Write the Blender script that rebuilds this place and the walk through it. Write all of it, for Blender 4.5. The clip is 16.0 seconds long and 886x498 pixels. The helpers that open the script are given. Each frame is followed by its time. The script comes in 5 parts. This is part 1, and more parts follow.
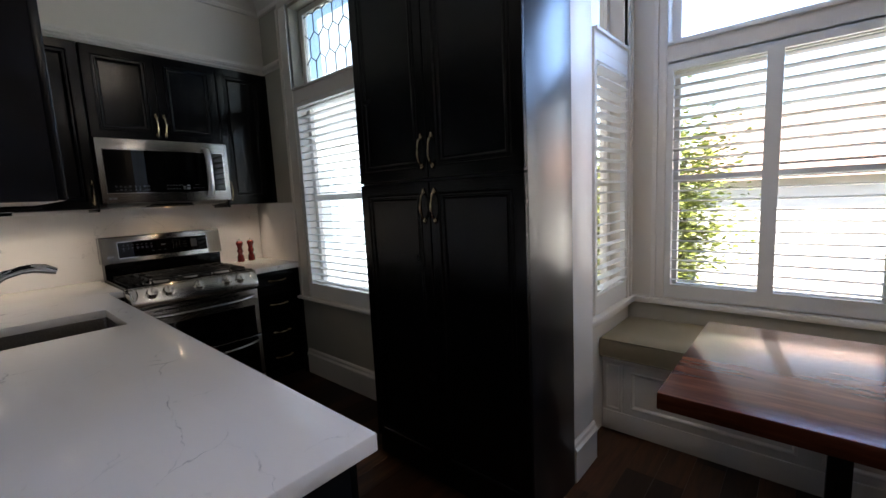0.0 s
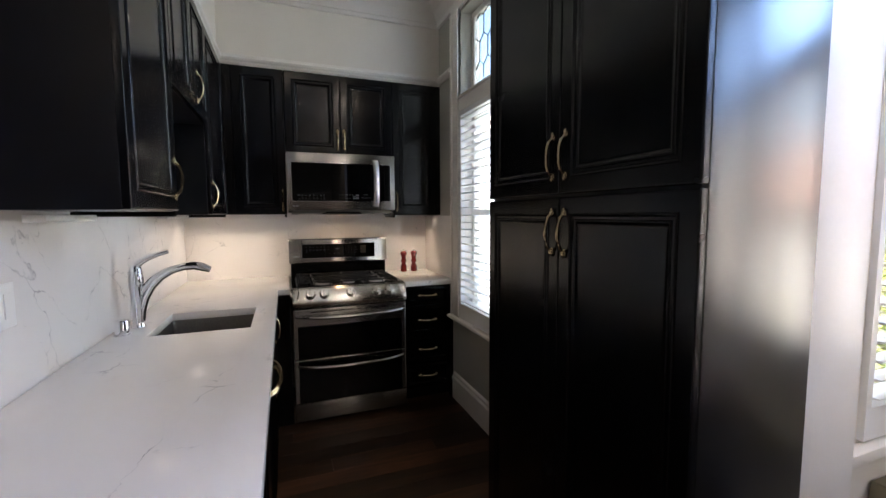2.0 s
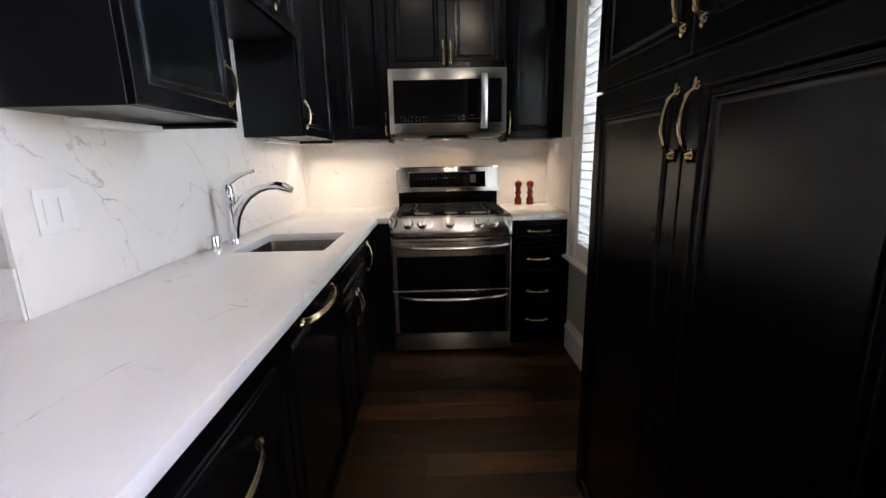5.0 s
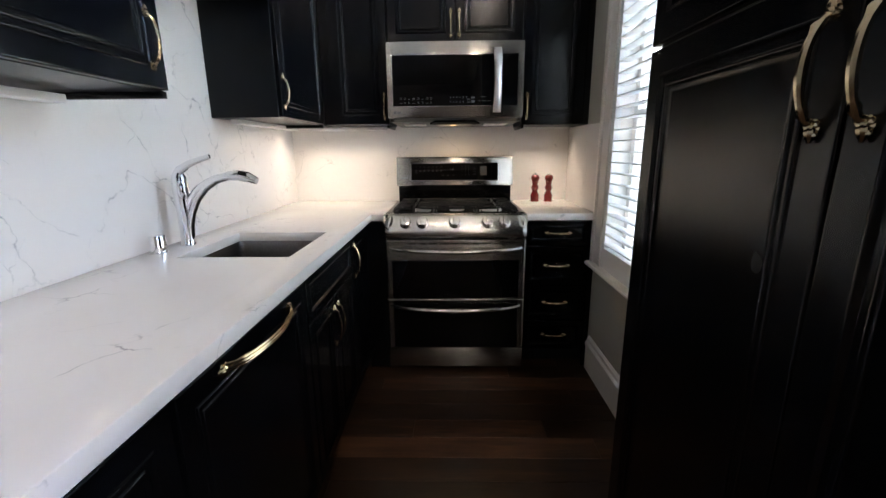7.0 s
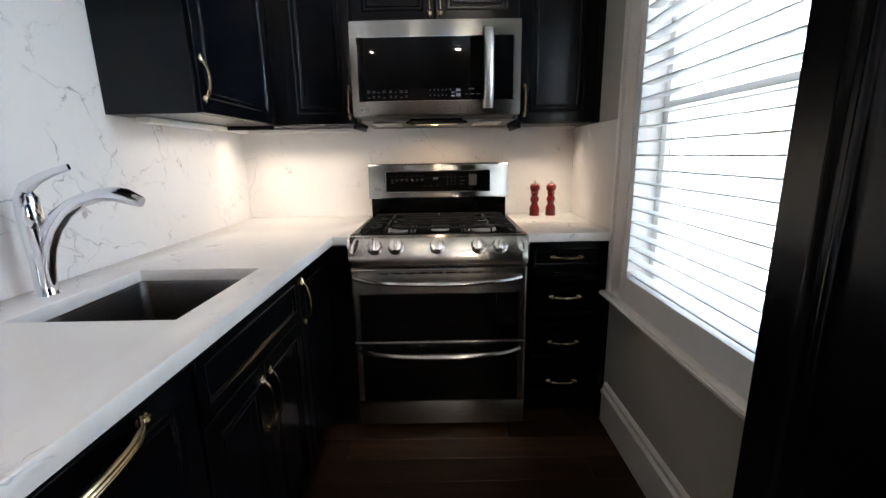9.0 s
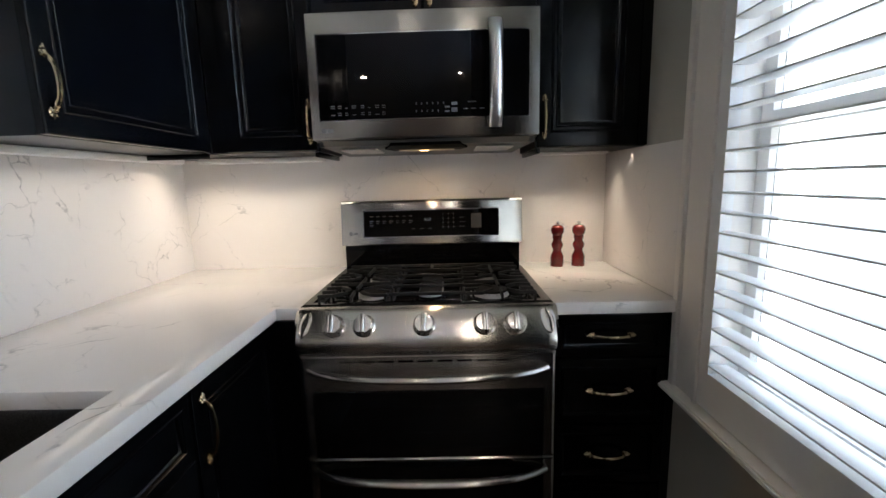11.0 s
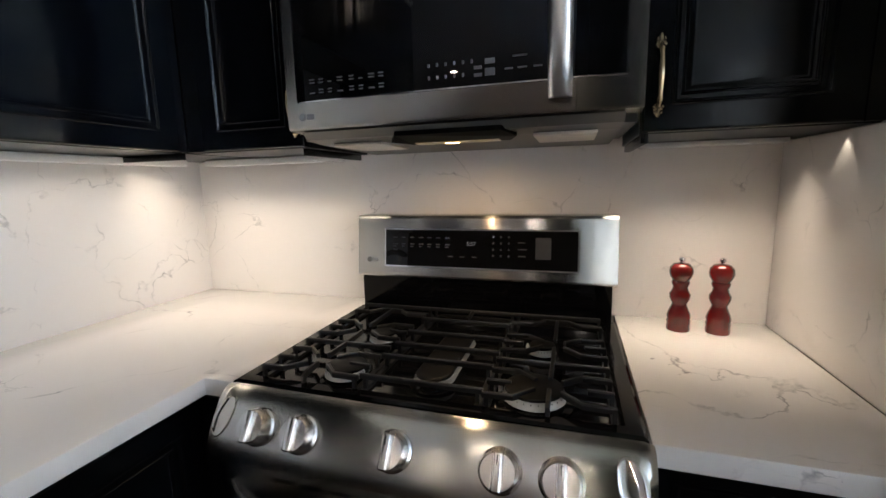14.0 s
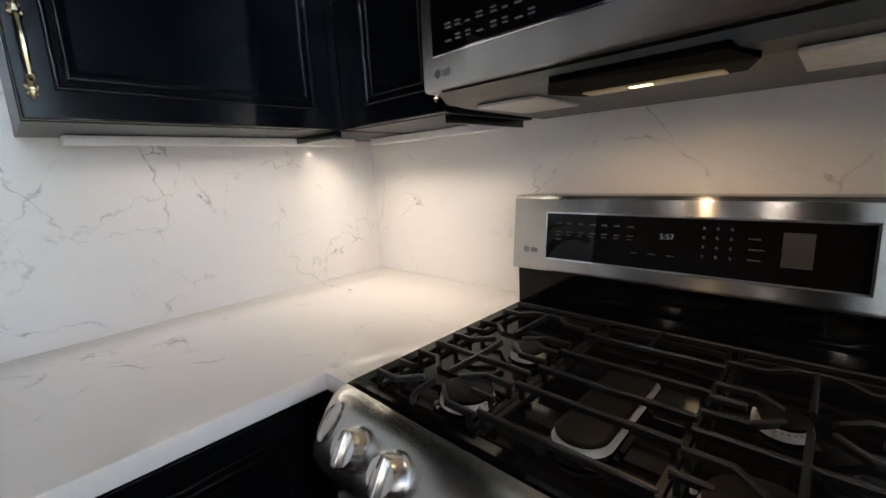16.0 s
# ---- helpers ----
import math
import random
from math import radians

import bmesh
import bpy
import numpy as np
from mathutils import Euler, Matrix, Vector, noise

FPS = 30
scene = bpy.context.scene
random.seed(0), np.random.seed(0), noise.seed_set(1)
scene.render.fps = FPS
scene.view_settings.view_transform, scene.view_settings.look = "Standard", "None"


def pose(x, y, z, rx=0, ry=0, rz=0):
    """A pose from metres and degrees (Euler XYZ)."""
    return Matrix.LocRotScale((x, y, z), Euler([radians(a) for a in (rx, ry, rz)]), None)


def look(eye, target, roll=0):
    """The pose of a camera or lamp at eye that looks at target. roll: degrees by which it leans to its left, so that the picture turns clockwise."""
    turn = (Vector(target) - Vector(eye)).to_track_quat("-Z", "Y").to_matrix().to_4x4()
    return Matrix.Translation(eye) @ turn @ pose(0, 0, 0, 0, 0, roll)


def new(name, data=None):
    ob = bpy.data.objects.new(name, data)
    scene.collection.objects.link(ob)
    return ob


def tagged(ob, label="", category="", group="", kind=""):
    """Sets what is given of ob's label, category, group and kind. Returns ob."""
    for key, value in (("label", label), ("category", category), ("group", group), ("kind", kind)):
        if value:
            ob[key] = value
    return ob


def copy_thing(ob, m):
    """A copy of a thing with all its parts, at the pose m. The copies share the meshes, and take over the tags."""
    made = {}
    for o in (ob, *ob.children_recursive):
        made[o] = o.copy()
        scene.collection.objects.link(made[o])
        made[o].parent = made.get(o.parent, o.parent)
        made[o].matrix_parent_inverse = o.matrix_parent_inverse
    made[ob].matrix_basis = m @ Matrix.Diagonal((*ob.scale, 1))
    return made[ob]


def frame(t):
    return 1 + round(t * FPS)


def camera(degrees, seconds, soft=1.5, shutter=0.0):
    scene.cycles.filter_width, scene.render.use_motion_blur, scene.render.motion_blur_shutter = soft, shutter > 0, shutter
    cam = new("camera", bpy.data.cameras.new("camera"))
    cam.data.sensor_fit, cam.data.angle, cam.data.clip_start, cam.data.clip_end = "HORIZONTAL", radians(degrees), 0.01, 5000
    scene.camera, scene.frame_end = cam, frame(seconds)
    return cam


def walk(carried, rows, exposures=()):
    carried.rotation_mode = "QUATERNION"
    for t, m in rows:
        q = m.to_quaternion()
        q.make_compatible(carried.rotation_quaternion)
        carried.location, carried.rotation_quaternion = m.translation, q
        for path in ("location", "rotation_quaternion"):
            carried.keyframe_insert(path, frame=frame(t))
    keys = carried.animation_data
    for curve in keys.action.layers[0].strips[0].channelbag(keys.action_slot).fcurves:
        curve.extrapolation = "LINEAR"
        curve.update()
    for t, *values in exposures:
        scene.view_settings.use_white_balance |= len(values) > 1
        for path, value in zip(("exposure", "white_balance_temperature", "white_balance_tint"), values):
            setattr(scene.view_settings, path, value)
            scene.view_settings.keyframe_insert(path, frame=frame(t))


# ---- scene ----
cam = camera(93.4, 16.0)
PATH = [
    (0, (0.154, -3.675, 1.375), (1.639, -2.36, 1.125), -2.8),
    (0.5, (0.308, -3.631, 1.377), (1.613, -2.137, 1.118), -2.7),
    (1, (0.467, -3.623, 1.4), (1.559, -1.956, 1.236), -2.8),
    (1.5, (0.582, -3.581, 1.394), (1.52, -1.821, 1.233), -0.9),
    (2, (0.693, -3.515, 1.394), (1.4, -1.651, 1.229), -0.3),
    (2.5, (0.797, -3.486, 1.369), (1.306, -1.565, 1.151), -1.5),
    (3, (0.913, -3.467, 1.353), (1.147, -1.5, 1.082), -0.7),
    (3.5, (0.958, -3.456, 1.322), (1.066, -1.489, 0.973), -1.7),
    (4, (0.987, -3.401, 1.307), (1.034, -1.45, 0.873), -1.3),
    (6.5, (1.038, -2.994, 1.254), (1.047, -1.041, 0.824), -1.2),
    (7, (1.08, -2.893, 1.255), (1.037, -0.948, 0.791), -0.5),
    (8, (1.086, -2.658, 1.257), (1.129, -0.704, 0.831), -0.5),
    (8.5, (1.104, -2.539, 1.25), (1.119, -0.588, 0.81), -0.7),
    (11, (1.174, -1.86, 1.282), (1.141, 0.114, 0.963), -1.5),
    (11.5, (1.185, -1.72, 1.3), (1.12, 0.263, 1.052), -1.9),
    (12, (1.19, -1.618, 1.305), (1.092, 0.368, 1.087), -2.0),
    (12.5, (1.211, -1.503, 1.32), (1.069, 0.477, 1.075), -1.6),
    (13, (1.224, -1.429, 1.316), (1.061, 0.551, 1.082), -1.3),
    (13.5, (1.294, -1.35, 1.302), (0.953, 0.599, 1.009), -1.6),
    (14, (1.362, -1.274, 1.301), (0.772, 0.612, 0.992), -1.3),
    (14.5, (1.33, -1.256, 1.278), (0.644, 0.6, 0.985), 0.2),
    (15, (1.375, -1.151, 1.302), (0.452, 0.585, 0.936), -0.9),
    (15.5, (1.36, -1.08, 1.299), (0.298, 0.58, 0.956), -2.2),
    (16, (1.328, -1.02, 1.285), (-0.029, 0.4, 0.908), -3.0),
]
walk(cam, [(t, look(eye, target, roll)) for t, eye, target, roll in PATH], [(0.0, 2.25, 6600, 11), (1.0, 2.6, 6700, 12), (2.0, 3.1, 6750, 13), (3.5, 3.52, 6950, 14), (6.5, 3.55, 6600, 11), (8.5, 3.67, 6400, 10), (11.0, 3.24, 6450, 10), (12.5, 3.27, 6500, 10), (16.0, 3.15, 6400, 10)])

# ---- light and exposure ----
world = bpy.data.worlds.new("sky")
scene.world = world
world.use_nodes = True
wn = world.node_tree
wn.nodes.clear()
sky = wn.nodes.new("ShaderNodeTexSky")
sky.sky_type, sky.sun_disc = "NISHITA", False
SUN_ELEV, SUN_TURN = radians(52), radians(-120)
sky.sun_elevation, sky.sun_rotation = SUN_ELEV, SUN_TURN
bg = wn.nodes.new("ShaderNodeBackground")
bg.inputs["Strength"].default_value = 0.15
wo = wn.nodes.new("ShaderNodeOutputWorld")
wn.links.new(sky.outputs[0], bg.inputs[0])
wn.links.new(bg.outputs[0], wo.inputs[0])
sun = new("sun", bpy.data.lights.new("sun", "SUN"))
sun.data.energy, sun.data.angle, sun.data.color = 5.0, radians(0.5), (1.0, 0.95, 0.87)
sun.matrix_world = look((-12 * math.sin(radians(120)), 12 * math.cos(radians(120)), 15), (0, 0, 0))


def area(name, eye, target, sx, sy, watts, color, spread=180):
    lamp = new(name, bpy.data.lights.new(name, "AREA"))
    lamp.data.shape, lamp.data.size, lamp.data.size_y = "RECTANGLE", sx, sy
    lamp.data.energy, lamp.data.color, lamp.data.spread = watts, color, radians(spread)
    lamp.matrix_world = look(eye, target)
    return lamp


WARM = (1.0, 0.86, 0.68)
# sky light in the window openings
SKYB, SKYW = (0.30, 0.52, 1.0), (1.0, 0.92, 0.84)
area("sky_transom_near", (3.06, -3.51, 2.485), (0, -3.51, 2.2), 0.88, 0.52, 2.3, SKYB)
area("sky_transom_far", (3.06, -4.65, 2.485), (0, -4.65, 2.2), 0.88, 0.52, 2.3, SKYB)
area("sky_window_near", (2.87, -3.51, 1.4), (0, -3.51, 1.35), 0.8, 1.2, 0.5, SKYW)
area("sky_window_far", (3.06, -4.65, 1.4), (0, -4.65, 1.35), 0.9, 1.3, 3.3, SKYW)
area("sky_window_side", (2.56, -2.58, 1.4), (2.56, -6, 1.4), 0.4, 1.3, 0.42, SKYW)
area("sky_window_kitchen", (2.14, -1.28, 1.4), (0, -1.28, 1.35), 1.5, 1.9, 2.3, (0.74, 0.88, 1.0))
area("sky_transom_kitchen", (2.10, -1.28, 2.49), (0, -1.28, 2.4), 0.95, 0.5, 0.91, (0.85, 0.93, 1.0))


# ---- materials ----
def mat(name, color=(0.5, 0.5, 0.5), rough=0.5, metal=0.0, **kw):
    m = bpy.data.materials.new(name)
    m.use_nodes = True
    b = m.node_tree.nodes["Principled BSDF"]
    b.inputs["Base Color"].default_value = (*color, 1)
    b.inputs["Roughness"].default_value = rough
    b.inputs["Metallic"].default_value = metal
    for k, v in kw.items():
        b.inputs[k.replace("_", " ")].default_value = v
    return m


def nd(m, kind, **kw):
    n = m.node_tree.nodes.new(kind)
    for k, v in kw.items():
        if k in n.inputs:
            n.inputs[k].default_value = v
        elif k == "op":
            n.operation = v
    return n


def lk(m, a, b):
    m.node_tree.links.new(a, b)


def bsdf(m):
    return m.node_tree.nodes["Principled BSDF"]


def coords(m, scale=(1, 1, 1), rot=(0, 0, 0), space="Object"):
    c = nd(m, "ShaderNodeTexCoord")
    p = nd(m, "ShaderNodeMapping")
    p.inputs["Scale"].default_value, p.inputs["Rotation"].default_value = scale, rot
    if space == "World":
        g = nd(m, "ShaderNodeNewGeometry")
        lk(m, g.outputs["Position"], p.inputs["Vector"])
    else:
        lk(m, c.outputs["Object"], p.inputs["Vector"])
    return p.outputs["Vector"]


def noise_tex(m, vec, scale, detail=4, dist=0.0, rough=0.5):
    n = nd(m, "ShaderNodeTexNoise")
    n.inputs["Scale"].default_value, n.inputs["Detail"].default_value = scale, detail
    n.inputs["Distortion"].default_value, n.inputs["Roughness"].default_value = dist, rough
    lk(m, vec, n.inputs["Vector"])
    return n.outputs["Fac"]


def ramp(m, fac, stops):
    r = nd(m, "ShaderNodeValToRGB")
    e = r.color_ramp.elements
    e[0].position, e[0].color = stops[0][0], (*stops[0][1], 1)
    e[1].position, e[1].color = stops[-1][0], (*stops[-1][1], 1)
    for p, c in stops[1:-1]:
        x = e.new(p)
        x.color = (*c, 1)
    lk(m, fac, r.inputs[0])
    return r.outputs[0]


def math_node(m, op, a, b=None):
    n = nd(m, "ShaderNodeMath", op=op)
    for i, v in enumerate((a, b)):
        if v is None:
            continue
        if isinstance(v, (int, float)):
            n.inputs[i].default_value = v
        else:
            lk(m, v, n.inputs[i])
    return n.outputs[0]


def bump(m, height, strength=0.2, dist=0.002):
    b = nd(m, "ShaderNodeBump")
    b.inputs["Strength"].default_value, b.inputs["Distance"].default_value = strength, dist
    lk(m, height, b.inputs["Height"])
    lk(m, b.outputs["Normal"], bsdf(m).inputs["Normal"])


def vary(m, color, amount=0.06, scale=6.0, rough=None, fine=60.0, bumps=0.05, space="World"):
    """Colour and gloss that drift at two scales."""
    v = coords(m, space=space)
    big, small = noise_tex(m, v, scale, 3), noise_tex(m, v, fine, 3)
    mix = math_node(m, "ADD", math_node(m, "MULTIPLY", big, 0.7), math_node(m, "MULTIPLY", small, 0.3))
    lo, hi = [c * (1 - amount) for c in color], [min(1, c * (1 + amount)) for c in color]
    lk(m, ramp(m, mix, [(0.3, lo), (0.7, hi)]), bsdf(m).inputs["Base Color"])
    if rough is not None:
        r = math_node(m, "ADD", math_node(m, "MULTIPLY", big, 0.12), rough - 0.06)
        lk(m, r, bsdf(m).inputs["Roughness"])
    if bumps:
        bump(m, small, bumps, 0.001)
    return m


BLACK = vary(mat("black_lacquer", Specular_IOR_Level=0.30), (0.0022, 0.0024, 0.003), 0.1, 4, 0.25, 120, 0.02)
BLACKW = vary(mat("blue_black_lacquer", Specular_IOR_Level=0.22), (0.0020, 0.0025, 0.0038), 0.1, 4, 0.18, 120, 0.015)
# same black lacquer, darkened in colour for the dark pantry it mirrors
BLACKB = vary(mat("dimmed_base_lacquer", Specular_IOR_Level=0.11), (0.0016, 0.0017, 0.002), 0.1, 4, 0.17, 120, 0.015)
BLACK_SIDE = vary(mat("black_satin_panel", Specular_IOR_Level=0.25), (0.0045, 0.005, 0.007), 0.1, 3, 0.30, 150, 0.03)
WHITE = vary(mat("white_trim_paint"), (0.80, 0.765, 0.72), 0.03, 5, 0.38, 90, 0.06)
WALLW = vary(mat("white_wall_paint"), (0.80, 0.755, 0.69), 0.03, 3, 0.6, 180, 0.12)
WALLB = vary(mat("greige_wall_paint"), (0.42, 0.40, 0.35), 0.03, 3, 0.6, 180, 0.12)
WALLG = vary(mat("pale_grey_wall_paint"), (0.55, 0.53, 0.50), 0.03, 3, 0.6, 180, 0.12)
CEIL = vary(mat("ceiling_paint"), (0.8, 0.79, 0.76), 0.02, 3, 0.7, 150, 0.08)
SHUT = vary(mat("shutter_paint"), (0.8, 0.8, 0.79), 0.03, 5, 0.35, 90, 0.03)
CHROME = vary(mat("chrome", metal=1.0), (0.78, 0.78, 0.8), 0.03, 9, 0.09, 80, 0)
BRASS = vary(mat("polished_brass", metal=1.0), (0.54, 0.44, 0.275), 0.1, 20, 0.18, 150, 0.05)
NICKEL = mat("knob_steel", (0.68, 0.655, 0.62), 0.24, 1.0)
HANDLE = mat("satin_handle_steel", (0.66, 0.66, 0.66), 0.33, 1.0)
IRON = vary(mat("cast_iron", Specular_IOR_Level=0.38), (0.008, 0.008, 0.0083), 0.15, 20, 0.40, 300, 0.15)
ENAMEL = vary(mat("black_enamel", Specular_IOR_Level=0.21), (0.003, 0.003, 0.0035), 0.1, 10, 0.07, 80, 0)
GLASSB = mat("black_glass", (0.0022, 0.0022, 0.0024), 0.012, Specular_IOR_Level=0.28)
BURN = vary(mat("burner_alloy", metal=0.4), (0.46, 0.45, 0.43), 0.1, 30, 0.38, 200, 0.1)
RED = vary(mat("red_lacquered_wood", Coat_Weight=0.4, Coat_Roughness=0.08), (0.13, 0.0025, 0.0025), 0.2, 30, 0.2, 140, 0.05)
CUSH = vary(mat("cushion_vinyl"), (0.235, 0.205, 0.14), 0.1, 5, 0.48, 250, 0.2)
PLAST = mat("white_plastic", (0.77, 0.755, 0.735), 0.3)
LED = mat("display_print", (0.13, 0.135, 0.145), 0.4)
LEDD = mat("dim_display_print", (0.045, 0.047, 0.052), 0.4)
LED2 = mat("clock_digits", (0.10, 0.11, 0.13), 0.4, Emission_Color=(0.6, 0.75, 0.9, 1), Emission_Strength=0.004)
LABEL = mat("badge_grey", (0.25, 0.26, 0.27), 0.35, 0.5)
FILTER = vary(mat("filter_mesh", metal=0.15), (0.62, 0.58, 0.53), 0.15, 40, 0.4, 400, 0.3)
PAD = mat("dim_touch_pad", (0.035, 0.033, 0.033), 0.35)
LEAD = mat("lead_came", (0.09, 0.09, 0.09), 0.5, 0.6)

PANEL = vary(mat("satin_side_panel", (0, 0, 0), 0.29, Specular_IOR_Level=0.9), (0.0045, 0.005, 0.007), 0.1, 3, None, 150, 0)
STEEL = mat("brushed_steel", (0.5, 0.49, 0.47), 0.26, 1.0)
v = coords(STEEL, (4, 1500, 1500), space="World")
f = noise_tex(STEEL, v, 1.0, 2)
g = noise_tex(STEEL, coords(STEEL, (9, 5, 3), space="World"), 1.0, 3)
lk(STEEL, ramp(STEEL, f, [(0.3, (0.42, 0.41, 0.39)), (0.7, (0.48, 0.468, 0.447))]), bsdf(STEEL).inputs["Base Color"])
lk(STEEL, math_node(STEEL, "ADD", math_node(STEEL, "MULTIPLY", g, 0.02), 0.215), bsdf(STEEL).inputs["Roughness"])
bump(STEEL, f, 0.12, 0.0002)
PSTEEL = vary(mat("satin_panel_steel", metal=1.0), (0.59, 0.57, 0.53), 0.05, 3, 0.20, 60, 0)
bump(PSTEEL, noise_tex(PSTEEL, coords(PSTEEL, (4, 1500, 1500), space="World"), 1.0, 2), 0.3, 0.0002)
CAP = vary(mat("matt_black_enamel", Specular_IOR_Level=0.12), (0.003, 0.003, 0.0032), 0.3, 20, 0.42, 200, 0.1)
MARK = mat("panel_print", (0.12, 0.12, 0.12), 0.5, 0.5)
DIMPLE = mat("polished_inset", (0.62, 0.58, 0.53), 0.13, 1.0)
for m_, an in ((PSTEEL, 1.0), (STEEL, 1.0)):
    up = nd(m_, "ShaderNodeCombineXYZ")
    up.inputs[2].default_value = 1.0
    lk(m_, up.outputs[0], bsdf(m_).inputs["Tangent"])
    bsdf(m_).inputs["Anisotropic"].default_value = an
SINKM = mat("sink_steel", (0.34, 0.33, 0.32), 0.3, 1.0)
v = coords(SINKM, (300, 4, 300), space="World")
f = noise_tex(SINKM, v, 1.0, 3)
lk(SINKM, ramp(SINKM, f, [(0.3, (0.15, 0.14, 0.13)), (0.7, (0.24, 0.225, 0.21))]), bsdf(SINKM).inputs["Base Color"])

# white quartz with fine broken grey veins
def veins(m, rot, squash, scale, warp, width, lo, hi, mask_scale):
    """A wandering, branching network of jagged hairlines, of which a mask keeps some stretches."""
    lay = nd(m, "ShaderNodeMapping")
    lay.inputs["Scale"].default_value = squash
    lk(m, coords(m, (1, 1, 1), rot, space="World"), lay.inputs["Vector"])
    base = lay.outputs["Vector"]
    moved = base
    for sc, amp in ((1.7, warp), (7.0, warp * 0.25), (26.0, warp * 0.085), (80.0, warp * 0.02)):
        n = nd(m, "ShaderNodeTexNoise")
        n.inputs["Scale"].default_value, n.inputs["Detail"].default_value = sc, 3
        lk(m, base, n.inputs["Vector"])
        k = nd(m, "ShaderNodeVectorMath")
        k.operation = "SCALE"
        k.inputs["Scale"].default_value = amp
        lk(m, n.outputs["Color"], k.inputs[0])
        a = nd(m, "ShaderNodeVectorMath")
        a.operation = "ADD"
        lk(m, moved, a.inputs[0])
        lk(m, k.outputs[0], a.inputs[1])
        moved = a.outputs[0]
    vo = nd(m, "ShaderNodeTexVoronoi")
    vo.feature = "DISTANCE_TO_EDGE"
    vo.inputs["Scale"].default_value = scale
    lk(m, moved, vo.inputs["Vector"])
    thick = math_node(m, "ADD", math_node(m, "MULTIPLY", noise_tex(m, base, 22.0, 3), width * 2.4), -width * 0.55)
    d = math_node(m, "DIVIDE", vo.outputs["Distance"], math_node(m, "MAXIMUM", thick, width * 0.2))
    line = ramp(m, d, [(0.0, (1, 1, 1)), (1.0, (0, 0, 0))])
    keep = ramp(m, noise_tex(m, base, mask_scale, 6, 0.6, 0.68), [(lo, (0, 0, 0)), (hi, (1, 1, 1))])
    fine = ramp(m, noise_tex(m, base, 13.0, 4, 0.3, 0.6), [(0.40, (0.15, 0.15, 0.15)), (0.60, (1, 1, 1))])
    return math_node(m, "MULTIPLY", math_node(m, "MULTIPLY", line, keep), fine)


def quartz(name, k1, k2, lo, rough):
    m = mat(name, (0.76, 0.75, 0.73), rough)
    along = Vector((0.8, 1.0, -0.9)).rotation_difference(Vector((1, 0, 0))).to_euler()
    across = Vector((1.0, 0.5, 0.35)).rotation_difference(Vector((1, 0, 0))).to_euler()
    v1 = veins(m, along, (0.75, 1.5, 1.5), 1.8, 0.5, 0.014, lo, lo + 0.09, 1.8)
    v2 = veins(m, across, (0.9, 1.4, 1.4), 2.6, 0.4, 0.013, lo + 0.02, lo + 0.11, 2.4)
    v3 = veins(m, along, (0.75, 1.5, 1.5), 1.8, 0.5, 0.07, lo, lo + 0.18, 1.6)
    t = math_node(m, "ADD", math_node(m, "MULTIPLY", v1, k1), math_node(m, "MULTIPLY", v2, k2))
    t = math_node(m, "ADD", t, math_node(m, "MULTIPLY", v3, 0.07))
    t = math_node(m, "ADD", t, math_node(m, "MULTIPLY", noise_tex(m, coords(m, (1, 1, 1), (0.5, 0.4, 0.7), space="World"), 3.0, 5), 0.05))
    lk(m, ramp(m, t, [(0.0, (0.81, 0.775, 0.745)), (0.85, (0.24, 0.23, 0.235))]), bsdf(m).inputs["Base Color"])
    return m


QUARTZ = quartz("veined_quartz", 0.74, 0.50, 0.505, 0.14)
QUARTZW = quartz("veined_quartz_wall", 0.60, 0.44, 0.47, 0.24)

FLOORM = mat("dark_walnut_boards", (0.05, 0.03, 0.02), 0.3, Specular_IOR_Level=0.28)
info = nd(FLOORM, "ShaderNodeObjectInfo")
vm = nd(FLOORM, "ShaderNodeVectorMath")
vm.operation = "ADD"
sc = nd(FLOORM, "ShaderNodeVectorMath")
sc.operation = "SCALE"
sc.inputs[0].default_value = (37.0, 91.0, 53.0)
lk(FLOORM, info.outputs["Random"], sc.inputs["Scale"])
lk(FLOORM, coords(FLOORM, (1.6, 14, 14), space="World"), vm.inputs[0])
lk(FLOORM, sc.outputs[0], vm.inputs[1])
g1 = noise_tex(FLOORM, vm.outputs[0], 1.0, 6, 1.2, 0.6)
g2 = noise_tex(FLOORM, vm.outputs[0], 5.0, 4, 0.4)
tone = math_node(FLOORM, "ADD", math_node(FLOORM, "MULTIPLY", g1, 0.55), math_node(FLOORM, "MULTIPLY", g2, 0.2))
tone = math_node(FLOORM, "ADD", tone, math_node(FLOORM, "MULTIPLY", info.outputs["Random"], 0.28))
lk(FLOORM, ramp(FLOORM, tone, [(0.28, (0.007, 0.0037, 0.0025)), (0.50, (0.027, 0.012, 0.006)), (0.78, (0.11, 0.048, 0.023))]), bsdf(FLOORM).inputs["Base Color"])
lk(FLOORM, math_node(FLOORM, "ADD", math_node(FLOORM, "MULTIPLY", g1, 0.2), 0.30), bsdf(FLOORM).inputs["Roughness"])
bump(FLOORM, g2, 0.12, 0.001)

